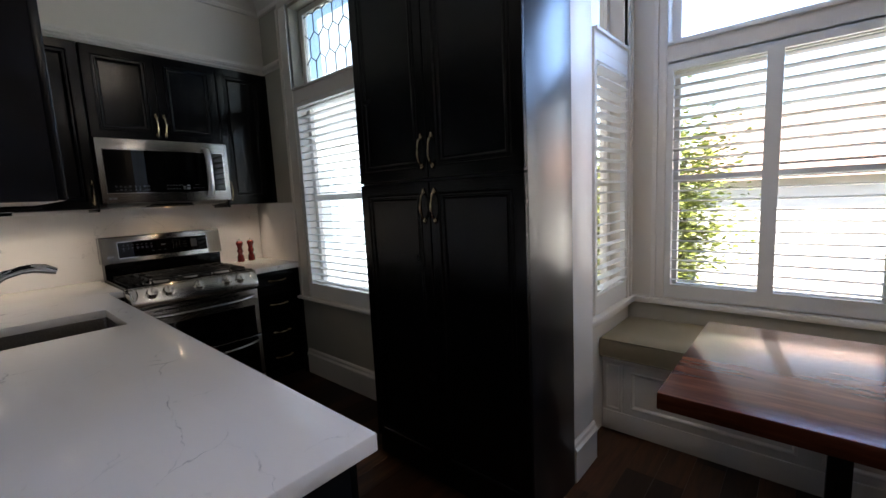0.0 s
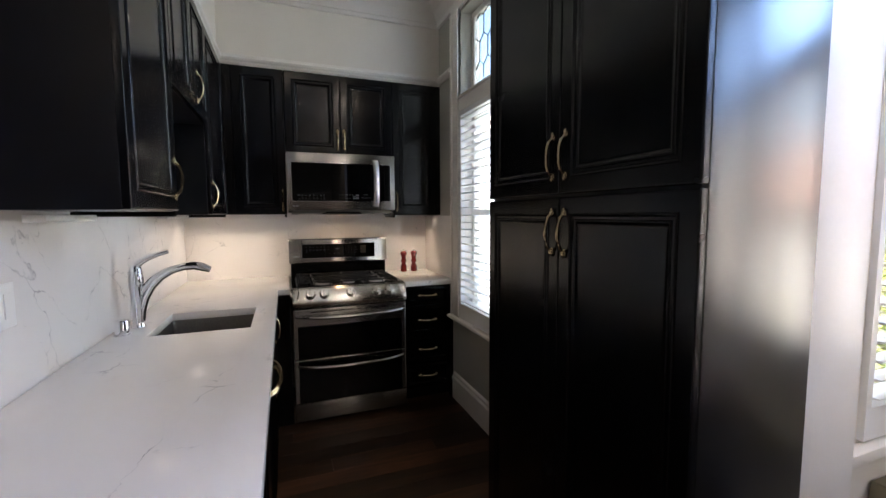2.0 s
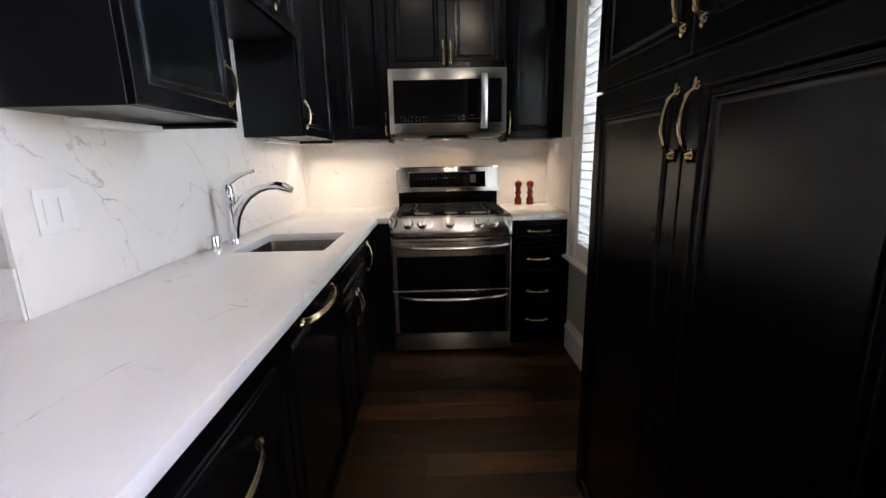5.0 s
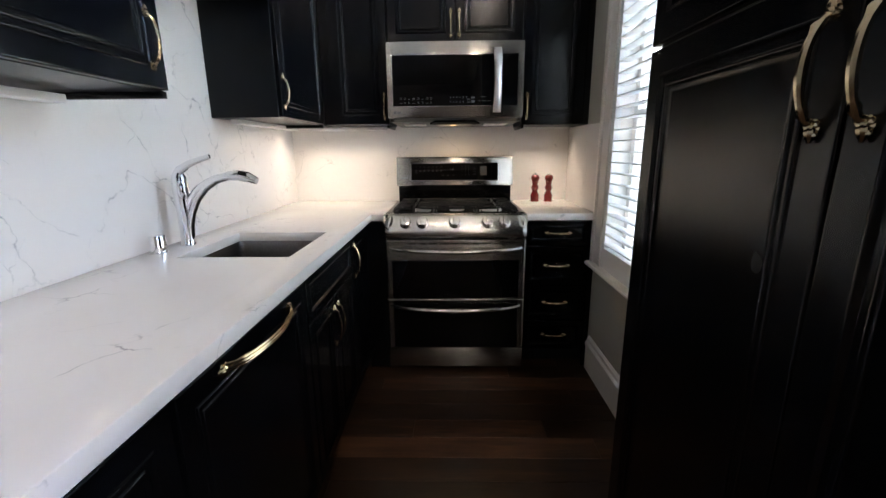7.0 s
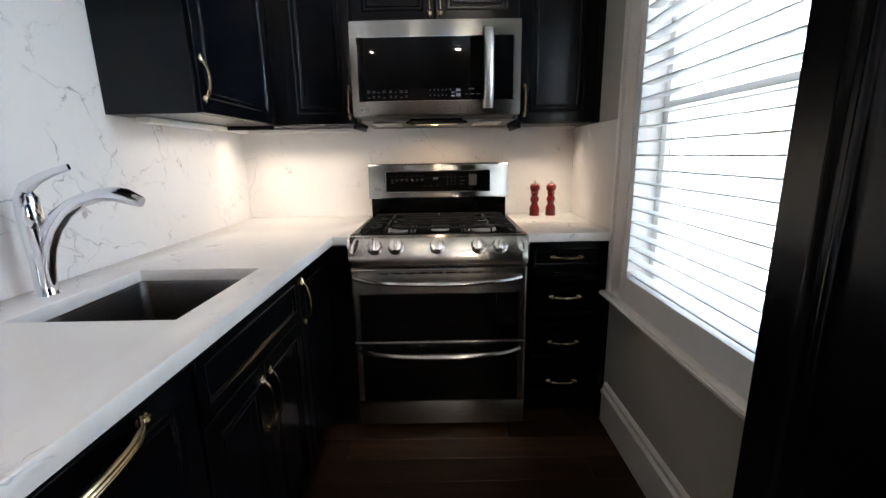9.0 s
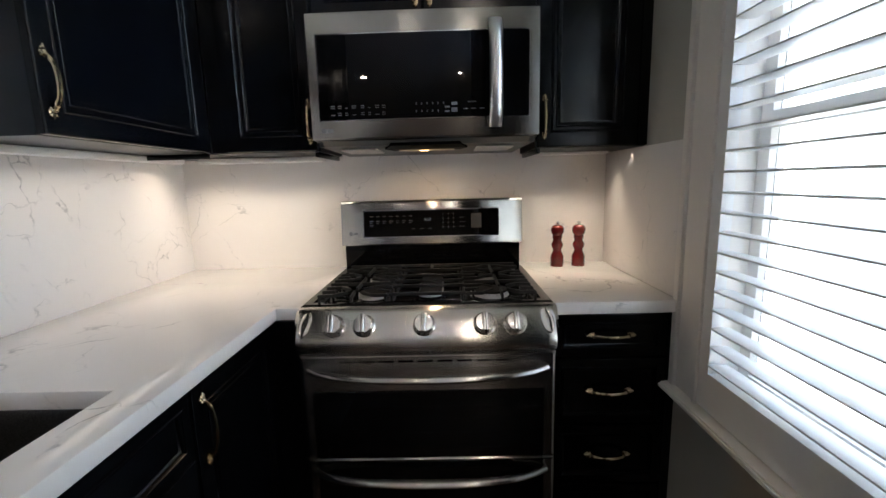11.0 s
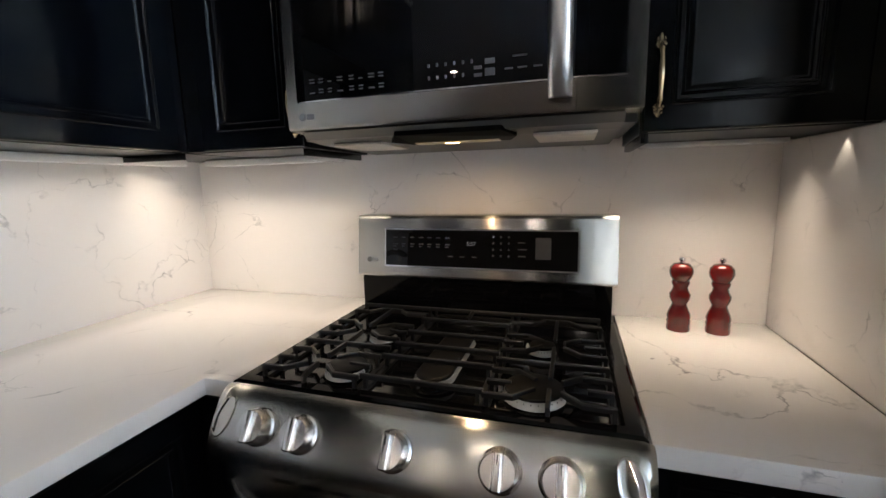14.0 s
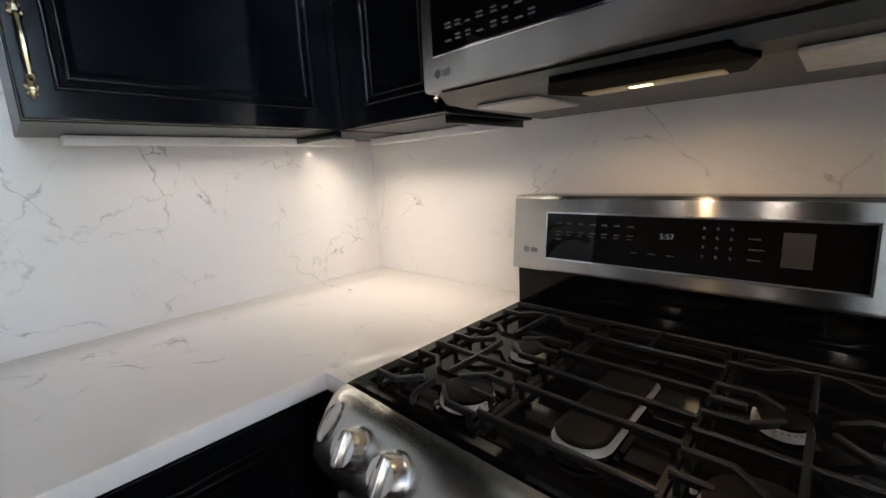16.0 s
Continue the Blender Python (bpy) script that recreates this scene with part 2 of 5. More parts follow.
TABLEM = mat("glossy_walnut", (0.2, 0.07, 0.03), 0.17, Coat_Weight=0.12, Coat_Roughness=0.07, Specular_IOR_Level=0.3)
v = coords(TABLEM, (14, 1.3, 14), space="World")
g1 = noise_tex(TABLEM, v, 1.0, 6, 1.0, 0.6)
g2 = noise_tex(TABLEM, v, 6.0, 4)
tone = math_node(TABLEM, "ADD", math_node(TABLEM, "MULTIPLY", g1, 0.75), math_node(TABLEM, "MULTIPLY", g2, 0.25))
lk(TABLEM, ramp(TABLEM, tone, [(0.3, (0.042, 0.011, 0.007)), (0.52, (0.11, 0.030, 0.015)), (0.72, (0.22, 0.072, 0.034))]), bsdf(TABLEM).inputs["Base Color"])

GLASS = mat("window_glass", (1, 1, 1), 0.0, Transmission_Weight=1.0, IOR=1.45)
GLASSL = mat("pale_green_glass", (0.50, 0.55, 0.53), 0.03, Transmission_Weight=1.0, IOR=1.45)
LEAF = vary(mat("sunlit_leaves"), (0.21, 0.24, 0.045), 0.4, 8, 0.5, 60, 0)
bsdf(LEAF).inputs["Transmission Weight"].default_value = 0.0
BARK = vary(mat("bark"), (0.10, 0.07, 0.05), 0.3, 8, 0.8, 60, 0.3)
STUCCO = vary(mat("white_stucco"), (0.72, 0.70, 0.66), 0.05, 2, 0.8, 30, 0.2)
ROOFM = vary(mat("tan_shingle"), (0.44, 0.28, 0.22), 0.08, 3, 0.8, 30, 0.3)
GRASS = vary(mat("garden_ground"), (0.10, 0.10, 0.06), 0.3, 1, 0.9, 20, 0.3)
SIDING = vary(mat("grey_siding"), (0.42, 0.45, 0.44), 0.06, 2, 0.7, 30, 0.1)
BLUEG = vary(mat("blue_grey_paint"), (0.18, 0.26, 0.30), 0.1, 2, 0.6, 30, 0.1)


# ---- building helpers ----
def box(bm, x0, x1, y0, y1, z0, z1):
    vs = [bm.verts.new((x, y, z)) for x in (x0, x1) for y in (y0, y1) for z in (z0, z1)]
    for q in ((0, 1, 3, 2), (4, 6, 7, 5), (0, 4, 5, 1), (2, 3, 7, 6), (0, 2, 6, 4), (1, 5, 7, 3)):
        bm.faces.new([vs[i] for i in q])
    return vs


def bevel(bm, width, seg=2):
    bmesh.ops.bevel(bm, geom=list(bm.edges), offset=width, segments=seg, profile=0.5, affect="EDGES")


def world_of(ob):
    m = ob.matrix_basis.copy()
    while ob.parent:
        ob = ob.parent
        m = ob.matrix_basis @ m
    return m


def part(name, bm, material, parent=None, label="", smooth=False, kind="", category=""):
    """Links a bmesh given in world places as one mesh, under a thing where one is given."""
    bmesh.ops.recalc_face_normals(bm, faces=list(bm.faces))
    me = bpy.data.meshes.new(name)
    if parent:
        bm.transform(world_of(parent).inverted())
    bm.to_mesh(me)
    bm.free()
    if smooth:
        for p in me.polygons:
            p.use_smooth = True
        me.set_sharp_from_angle(angle=radians(38))
    me.materials.append(material)
    ob = new(name, me)
    ob.parent = parent
    return tagged(ob, label, category, "", kind)


def thing(name, at, label, category, group="", kind=""):
    ob = new(name)
    ob.location = at
    ob.empty_display_size = 0.05
    return tagged(ob, label, category, group, kind)


def solid(name, x0, x1, y0, y1, z0, z1, material, parent=None, label="", bev=0.0, kind="", category=""):
    bm = bmesh.new()
    box(bm, x0, x1, y0, y1, z0, z1)
    if bev:
        bevel(bm, bev)
    return part(name, bm, material, parent, label, bev > 0, kind, category)


def frame_of(origin, u, w):
    """A matrix from (along, out, up) to the world: u runs along the face, w points out of it."""
    u, w = Vector(u), Vector(w)
    m = Matrix((u, w, Vector((0, 0, 1)))).transposed().to_4x4()
    m.translation = origin
    return m


def ring_panel(bm, M, w, h, rings):
    """A flat-backed panel whose front steps through rings of (inset, depth)."""
    loops = []
    for ins, d in rings:
        loops.append([bm.verts.new(M @ Vector(p)) for p in ((ins, d, ins), (w - ins, d, ins), (w - ins, d, h - ins), (ins, d, h - ins))])
    bm.faces.new(loops[0])
    for a, b in zip(loops, loops[1:]):
        for i in range(4):
            j = (i + 1) % 4
            bm.faces.new((a[i], a[j], b[j], b[i]))
    bm.faces.new(loops[-1])


EDGE = [(0, 0), (0, 0.0165), (0.0008, 0.0185), (0.0024, 0.0197), (0.0045, 0.020), (0.005, 0.020)]
DOOR_RINGS = EDGE + [(0.0485, 0.020), (0.0495, 0.0222), (0.0515, 0.0236), (0.0538, 0.0236), (0.0560, 0.0218), (0.0575, 0.0188), (0.0590, 0.0172), (0.0665, 0.0168), (0.0680, 0.0186), (0.0700, 0.0198), (0.0725, 0.0196), (0.0750, 0.0178), (0.0780, 0.0148), (0.0820, 0.0128), (0.0870, 0.012), (0.0880, 0.012)]
DRAWER_RINGS = EDGE + [(0.0255, 0.020), (0.0265, 0.0220), (0.0285, 0.0232), (0.0305, 0.0230), (0.0325, 0.0208), (0.0345, 0.0172), (0.0380, 0.0136), (0.0420, 0.012), (0.0430, 0.012)]


def sweep(bm, pts, rad, n=10, flat=1.0, up=None, cap=True):
    """A tube along pts with a radius for each; flat squeezes it across."""
    rings, pts = [], [Vector(p) for p in pts]
    if not isinstance(rad, (list, tuple)):
        rad = [rad] * len(pts)
    ref = Vector(up) if up else Vector((0.123, 0.31, 0.94)).normalized()
    for i, p in enumerate(pts):
        d = (pts[min(i + 1, len(pts) - 1)] - pts[max(i - 1, 0)]).normalized()
        a = d.cross(ref)
        if a.length < 1e-4:
            a = d.cross(Vector((1, 0, 0)))
        a.normalize()
        b = a.cross(d).normalized()
        ref = b
        rings.append([bm.verts.new(p + (a * math.cos(2 * math.pi * k / n) + b * math.sin(2 * math.pi * k / n) * flat) * rad[i]) for k in range(n)])
    for r, s in zip(rings, rings[1:]):
        for k in range(n):
            bm.faces.new((r[k], r[(k + 1) % n], s[(k + 1) % n], s[k]))
    if cap:
        bm.faces.new(rings[0])
        bm.faces.new(rings[-1])


def lathe(bm, profile, M=None, n=24):
    """Turns (radius, height) pairs round the z axis of M."""
    M = M or Matrix.Identity(4)
    rings = [[bm.verts.new(M @ Vector((r * math.cos(2 * math.pi * k / n), r * math.sin(2 * math.pi * k / n), z))) for k in range(n)] for r, z in profile]
    for r, s in zip(rings, rings[1:]):
        for k in range(n):
            bm.faces.new((r[k], r[(k + 1) % n], s[(k + 1) % n], s[k]))
    bm.faces.new(rings[0])
    bm.faces.new(rings[-1])


def extrude_profile(bm, profile, a, b):
    """Runs a closed (out, up) profile from a to b; out is to the left of the way from a to b."""
    a, b = Vector(a), Vector(b)
    d = (b - a).normalized()
    out = Vector((-d.y, d.x, 0))
    ends = [[bm.verts.new(e + out * o + Vector((0, 0, u))) for o, u in profile] for e in (a, b)]
    n = len(profile)
    for i in range(n):
        j = (i + 1) % n
        bm.faces.new((ends[0][i], ends[0][j], ends[1][j], ends[1][i]))
    bm.faces.new(ends[0])
    bm.faces.new(ends[1])


def handle(parent, M, length, upright=True, big=1.0, bulge=0.030):
    """An arched brass pull with beaded ends; M stands at its middle on the door's face."""
    bm = bmesh.new()
    n = 17
    pts, rad = [], []
    for i in range(n):
        s = i / (n - 1) * 2 - 1
        o = bulge * (1 - s * s) ** 0.6 + 0.004
        along = s * length / 2
        pts.append(M @ Vector((0, o, along) if upright else (along, o, 0)))
        rad.append((0.0036 + 0.0020 * (1 - abs(s))) * big + (0.0026 if 0.72 < abs(s) < 0.84 or abs(s) > 0.93 else 0) * big)
    if big > 1:
        for off in (-0.0062, 0.0, 0.0062):
            d = M.to_3x3() @ Vector((0, 0.002 if off == 0 else 0, off))
            sweep(bm, [Vector(p) + d for p in pts], [r * 0.62 for r in rad], 8)
    else:
        sweep(bm, pts, rad, 8)
    for s in (-1, 1):
        c = M @ Vector((0, 0.0, s * length / 2) if upright else (s * length / 2, 0, 0))
        R = Matrix.Translation(c) @ M.to_3x3().to_4x4() @ Matrix.Rotation(radians(-90), 4, "X")
        lathe(bm, [(0.009 * big, 0), (0.009 * big, 0.003), (0.006 * big, 0.005), (0.0065 * big, 0.009), (0.003 * big, 0.012)], R, 10)
        for along, side, up in ((0.94, 0.0, 0.010), (0.98, 0.007, 0.006), (0.98, -0.007, 0.006), (1.03, 0.0, 0.006), (1.07, 0.005, 0.004), (1.07, -0.005, 0.004)):
            a = s * (length / 2 + (along - 1) * 0.12 * big)
            p = Vector((side * big, up * big, a) if upright else (a, up * big, side * big))
            bmesh.ops.create_icosphere(bm, subdivisions=1, radius=0.0042 * big, matrix=Matrix.Translation(M @ p))
        tip = [M @ Vector((0, 0.005, s * (length / 2 + q)) if upright else (s * (length / 2 + q), 0.005, 0)) for q in (0, 0.006 * big, 0.012 * big, 0.018 * big)]
        sweep(bm, tip, [0.005 * big, 0.0068 * big, 0.005 * big, 0.002 * big], 8)
    return part("handle", bm, BRASS, parent, "polished brass arched pull", True)


def cab_door(parent, M, w, h, pull=None, name="door", rings=DOOR_RINGS, length=0.118, upright=True, big=1.0):
    bm = bmesh.new()
    ring_panel(bm, M, w, h, rings)
    d = part(name, bm, DOOR_PAINT, parent, smooth=True)
    if pull:
        handle(d, M @ Matrix.Translation((pull[0], 0.020, pull[1])), length, upright, big, 0.024 if big == 1 else 0.042)
    return d

# ---- the room ----
RW = 1.875      # right kitchen wall
NX = 2.93       # window wall of the nook
NY = -2.815      # side wall of the nook
CZ = 3.0        # ceiling
for nm, z0, z1, m in (("floor", -0.12, -0.012, FLOORM), ("ceiling", CZ, CZ + 0.1, CEIL)):
    bm = bmesh.new()
    box(bm, -6.3, NX + 0.15, -10.3, -2.1, z0, z1)
    box(bm, -0.16, RW + 0.15, -2.0999, 0.15, z0, z1)
    part(nm, bm, m, kind="structure")
solid("wall_back", -0.2, RW + 0.16, 0.0, 0.15, 0, CZ, WALLW, kind="structure")
solid("wall_left", -0.16, 0.0, -2.265, 0.0, 0, CZ, WALLW, kind="structure")
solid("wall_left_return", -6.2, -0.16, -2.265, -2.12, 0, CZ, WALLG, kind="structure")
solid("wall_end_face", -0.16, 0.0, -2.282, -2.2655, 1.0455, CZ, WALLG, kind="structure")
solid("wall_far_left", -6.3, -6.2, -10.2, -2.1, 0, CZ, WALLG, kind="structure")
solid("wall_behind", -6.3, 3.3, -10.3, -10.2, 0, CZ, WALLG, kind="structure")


def wall_x(name, x0, x1, y0, y1, holes, material):
    """A wall that faces x, with holes (ya, yb, za, zb) through it."""
    bm = bmesh.new()
    y = y0
    for ya, yb, zs in sorted(holes):
        box(bm, x0, x1, y, ya, 0, CZ)
        z = 0
        for za, zb in zs:
            box(bm, x0, x1, ya, yb, z, za)
            z = zb
        box(bm, x0, x1, ya, yb, z, CZ)
        y = yb
    box(bm, x0, x1, y, y1, 0, CZ)
    return part(name, bm, material, kind="structure")


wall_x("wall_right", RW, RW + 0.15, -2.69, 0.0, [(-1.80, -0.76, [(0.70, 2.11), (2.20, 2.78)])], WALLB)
NOOK = [(-4.00, -3.02), (-5.14, -4.16)]
wall_x("wall_nook", NX, NX + 0.15, -5.9, NY + 0.15, [(a, b, [(0.72, 2.07), (2.17, 2.80)]) for a, b in NOOK], WALLW)
solid("wall_nook_far", RW, NX, -6.0, -5.9, 0, CZ, WALLW, kind="structure")
solid("wall_dining", RW, RW + 0.1, -10.2, -6.0, 0, CZ, WALLW, kind="structure")
bm = bmesh.new()
for a in ((RW, 2.31, 0, CZ), (2.81, NX, 0, CZ), (2.31, 2.81, 0, 0.72), (2.31, 2.81, 2.07, 2.17), (2.31, 2.81, 2.8, CZ)):
    box(bm, a[0], a[1], NY, NY + 0.15, a[2], a[3])
part("wall_nook_side", bm, WALLW, kind="structure")

# soffits above the wall cabinets, with a picture rail round them
solid("soffit_back", 0.0, RW, -0.325, 0.0, 2.40, CZ, WALLW, kind="structure")
solid("soffit_left", 0.0, 0.315, -2.245, -0.325, 2.40, CZ, WALLW, kind="structure")
RAIL = [(0, 0), (0.012, 0.004), (0.016, 0.016), (0.026, 0.022), (0.030, 0.036), (0.018, 0.046), (0.012, 0.062), (0, 0.066)]
CROWN = [(0, 0), (0.02, 0.0), (0.026, 0.02), (0.02, 0.03), (0.034, 0.05), (0.062, 0.085), (0.10, 0.11), (0.115, 0.12), (0.12, 0.135), (0.14, 0.14), (0.14, 0.165), (0, 0.165)]
BASE = [(0, 0), (0.019, 0), (0.019, 0.14), (0.024, 0.145), (0.024, 0.16), (0.014, 0.172), (0.012, 0.188), (0.004, 0.198), (0, 0.2)]


def run(name, profile, path, material=WHITE, z=0.0):
    bm = bmesh.new()
    for a, b in zip(path, path[1:]):
        extrude_profile(bm, profile, (*a, z), (*b, z))
    return part(name, bm, material, kind="structure")


run("picture_rail_trim", RAIL, [(RW, -0.60), (RW, -0.325), (0.315, -0.325), (0.315, -2.245), (0.0, -2.245)], z=2.405)
run("crown_trim", CROWN, [(RW, -2.81), (RW, -0.325), (0.315, -0.325), (0.315, -2.245)], z=CZ - 0.166)
run("crown_trim_nook", CROWN, [(NX, -5.9), (NX, NY), (RW, NY)], z=CZ - 0.166)
run("baseboard_kitchen", BASE, [(RW, -1.95), (RW, -0.64)])
run("baseboard_nook", BASE, [(2.146, -2.885), (RW + 0.02, -2.885)])
run("baseboard_return", BASE, [(-0.16, -2.265), (-6.2, -2.265)])

# splashbacks of the same stone
solid("splash_back", 0.0, RW, -0.012, -0.0005, 0.914, 1.46, QUARTZW, kind="structure")
solid("splash_left", 0.0005, 0.012, -2.28, -0.012, 0.914, 1.90, QUARTZW, kind="structure")
solid("splash_right", RW - 0.02, RW - 0.0005, -0.655, -0.012, 0.914, 1.385, QUARTZW, kind="structure", bev=0.0015)
solid("splash_low", -1.6, 0.011, -2.290, -2.2825, 0.914, 1.045, QUARTZW, kind="structure")


# ---- windows ----
def louvre(bm, M, w, z, tilt, depth=0.063, th=0.0042):
    """One slat, thicker in its middle."""
    c, s = math.cos(tilt), math.sin(tilt)
    e = th * 0.58
    prof = [(-depth / 2, -e), (-depth / 2, e), (-depth / 4, th), (depth / 4, th), (depth / 2, e), (depth / 2, -e), (depth / 4, -th), (-depth / 4, -th)]
    ends = [[bm.verts.new(M @ Vector((x, o * c - u * s, z + o * s + u * c))) for o, u in prof] for x in (0.002, w - 0.002)]
    for i in range(8):
        j = (i + 1) % 8
        bm.faces.new((ends[0][i], ends[0][j], ends[1][j], ends[1][i]))
    bm.faces.new(ends[0])
    bm.faces.new(ends[1])


def shutter(M, w, z0, z1, st, n, label, tilt=0.12, top=0.07, bot=0.09, depth=0.063, th=0.0042, inset=0.003):
    """A shutter panel w wide from z0 to z1; M stands at its lower left on the wall's face (along, out, up)."""
    t = thing("window_shutter", M @ Vector((w / 2, 0, z0)), label, "shutter", "plantation shutters")
    bm = bmesh.new()
    for a in ((0, st, z0, z1), (w - st, w, z0, z1), (st, w - st, z0, z0 + bot), (st, w - st, z1 - top, z1)):
        vs = box(bm, a[0], a[1], -0.012, 0.018, a[2], a[3])
        for q in vs:
            q.co = M @ q.co
    part("shutter_frame", bm, SHUT, t)
    h = (z1 - top) - (z0 + bot)
    M2 = M @ Matrix.Translation((st, inset, 0))
    for i in range(n):
        bm = bmesh.new()
        louvre(bm, M2, w - 2 * st, z0 + bot + h * (i + 0.5) / n, tilt, depth, th)
        part("slat", bm, SHUT, t, smooth=True)
    return t


def sash(name, M, w, z0, z1, bars=(), leaded=False):
    """A window unit in its hole: jambs, glass and, for leaded lights, the cames."""
    t = thing(name, M @ Vector((w / 2, 0, z0)), "white-painted wooden window with clear glass" if not leaded else "leaded-glass transom window in a white frame", "window", kind="structure")
    bm = bmesh.new()
    parts = [(0, 0.045, z0, z1), (w - 0.045, w, z0, z1), (0.045, w - 0.045, z0, z0 + 0.05), (0.045, w - 0.045, z1 - 0.04, z1)]
    parts += [(0.045, w - 0.045, b - 0.02, b + 0.02) for b in bars]
    for a in parts:
        for q in box(bm, a[0], a[1], -0.125, -0.085, a[2], a[3]):
            q.co = M @ q.co
    part("window_frame", bm, WHITE, t)
    bm = bmesh.new()
    for q in box(bm, 0.045, w - 0.045, -0.107, -0.103, z0 + 0.05, z1 - 0.04):
        q.co = M @ q.co
    g = part("pane", bm, GLASSL if leaded else GLASS, t)
    g.visible_shadow = False
    if leaded:
        bm = bmesh.new()
        iw, ih = w - 0.09, z1 - z0 - 0.09
        nx, rows, rise = 8, 3, 0.26
        P = lambda u, k: M @ Vector((0.045 + iw * min(1.0, max(0.0, u)), -0.099, z0 + 0.05 + ih * min(1.0, max(0.0, k))))
        for r in range(-1, rows + 1):
            for i in range(nx + 1):
                u = (i + 0.5 * (r % 2)) / nx
                foot, top, o = (r + rise / 2) / rows, (r + 1 - rise / 2) / rows, 0.5 / nx
                if u > 1.001 or top <= 0 or foot >= 1:
                    continue
                if 0.001 < u < 0.999:
                    sweep(bm, [P(u, foot), P(u, top)], 0.0042, 5)
                for side in (-1, 1):
                    if 0 <= u + side * o <= 1 and top < 0.99:
                        sweep(bm, [P(u, top), P(u + side * o, top + rise / rows)], 0.0042, 5)
        part("lead_came", bm, LEAD, t)
    return t


def casing(name, M, w, z0, z1, cw=0.10, mid=None, stool=True, side=(1, 1)):
    """Flat trim round an opening w wide, with beads."""
    bits = []
    if side[0]:
        bits += [(-cw, 0, z0, z1, 0.018), (-cw - 0.012, -cw + 0.012, z0, z1, 0.030), (-0.014, 0.0, z0, z1, 0.026)]
    if side[1]:
        bits += [(w, w + cw, z0, z1, 0.018), (w + cw - 0.012, w + cw + 0.012, z0, z1, 0.030), (w, w + 0.014, z0, z1, 0.026)]
    bits += [(-cw * side[0], w + cw * side[1], z1, z1 + 0.05, 0.022)]
    if mid:
        bits += [(0, w, mid[0], mid[1], 0.018), (0, w, mid[1] - 0.012, mid[1] + 0.004, 0.032)]
    bits = [(a[0], a[1], 0.0, a[4], a[2], a[3]) for a in bits]
    if stool:
        bits += [(-cw - 0.03, w + cw + 0.03, 0, 0.048, z0 - 0.022, z0), (-cw - 0.03, w + cw + 0.03, 0.0482, 0.054, z0 - 0.017, z0 - 0.005), (-cw, w + cw, 0, 0.012, z0 - 0.034, z0 - 0.0222)]
    first = None
    for a in bits:
        bm = bmesh.new()
        for q in box(bm, *a):
            q.co = M @ q.co
        bevel(bm, 0.0015, 1)
        ob = part(name if first is None else "trim", bm, WHITE, first, kind="structure" if first is None else "")
        first = first or ob
    return first


# kitchen window (faces -x): along runs towards +y
MK = frame_of((RW, -1.80, 0), (0, 1, 0), (-1, 0, 0))
casing("window_casing_kitchen", MK, 1.04, 0.645, 2.80, 0.12, (2.105, 2.205))
for y0, y1, z0, z1 in ((-0.7685, -0.7605, 0.70, 2.11), (-1.7995, -1.7915, 0.70, 2.11), (-1.7910, -0.7690, 0.7005, 0.709)):
    solid("window_liner_trim", RW + 0.002, RW + 0.084, y0, y1, z0, z1, WHITE, kind="structure")
sash("window_lower", MK, 1.04, 0.70, 2.11, bars=(1.41,))
sash("window_transom", MK, 1.04, 2.20, 2.78, leaded=True)
shutter(MK, 1.04, 0.65, 2.1035, 0.04, 26, "white plantation shutter with level slats in the kitchen window", 0.02, 0.03, 0.105, 0.052, 0.0036, -0.003)
# nook windows
for i, (a, b) in enumerate(NOOK):
    MN = frame_of((NX, a, 0), (0, 1, 0), (-1, 0, 0))
    w = b - a
    casing("window_casing_nook", MN, w, 0.69, 2.80, 0.06, (2.06, 2.17), stool=False)
    sash("window_nook", MN, w, 0.72, 2.07, bars=(1.41,))
    sash("window_nook_transom", MN, w, 2.17, 2.80)
    for k in (0, 1):
        shutter(MN @ Matrix.Translation((k * w / 2, 0.0, 0)), w / 2, 0.70, 2.07, 0.034, 21, "white plantation shutter with open slats above the bench", 0.10, 0.05, 0.08)
MS = frame_of((2.31, NY, 0), (1, 0, 0), (0, -1, 0))
casing("window_casing_side", MS, 0.50, 0.69, 2.80, 0.06, (2.07, 2.17), stool=False, side=(0, 1))
sash("window_side", MS, 0.50, 0.72, 2.07, bars=(1.41,))
sash("window_side_transom", MS, 0.50, 2.17, 2.80)
shutter(MS, 0.50, 0.70, 2.07, 0.03, 21, "white plantation shutter beside the tall cabinet", 0.10, 0.05, 0.10)
solid("trim_post", RW + 0.02, 2.146, -2.884, NY - 0.0005, 0, CZ - 0.17, WHITE, kind="structure", bev=0.002)
solid("trim_ledge", 2.147, NX, NY - 0.045, NY - 0.0005, 0.655, 0.69, WHITE, kind="structure", bev=0.004)
solid("trim_ledge_long", NX - 0.05, NX - 0.0005, -5.9, NY - 0.0455, 0.655, 0.69, WHITE, kind="structure", bev=0.004)

# ---- wall cabinets ----
DOOR_PAINT = BLACKW
def wall_cabinet(name, x0, x1, y0, y1, z0, z1, label, bottom=None):
    t = thing(name, ((x0 + x1) / 2, (y0 + y1) / 2, z0), label, "cabinet", "wall cabinets")
    bm = bmesh.new()
    box(bm, x0, x1, y0, y1, z0, z1)
    bevel(bm, 0.001, 1)
    part("body", bm, BLACK_SIDE, t)
    return t


def out_x(x, ya, z):
    """Face that looks towards +x, its left end at ya (along runs towards +y)."""
    return frame_of((x, ya, z), (0, 1, 0), (1, 0, 0))


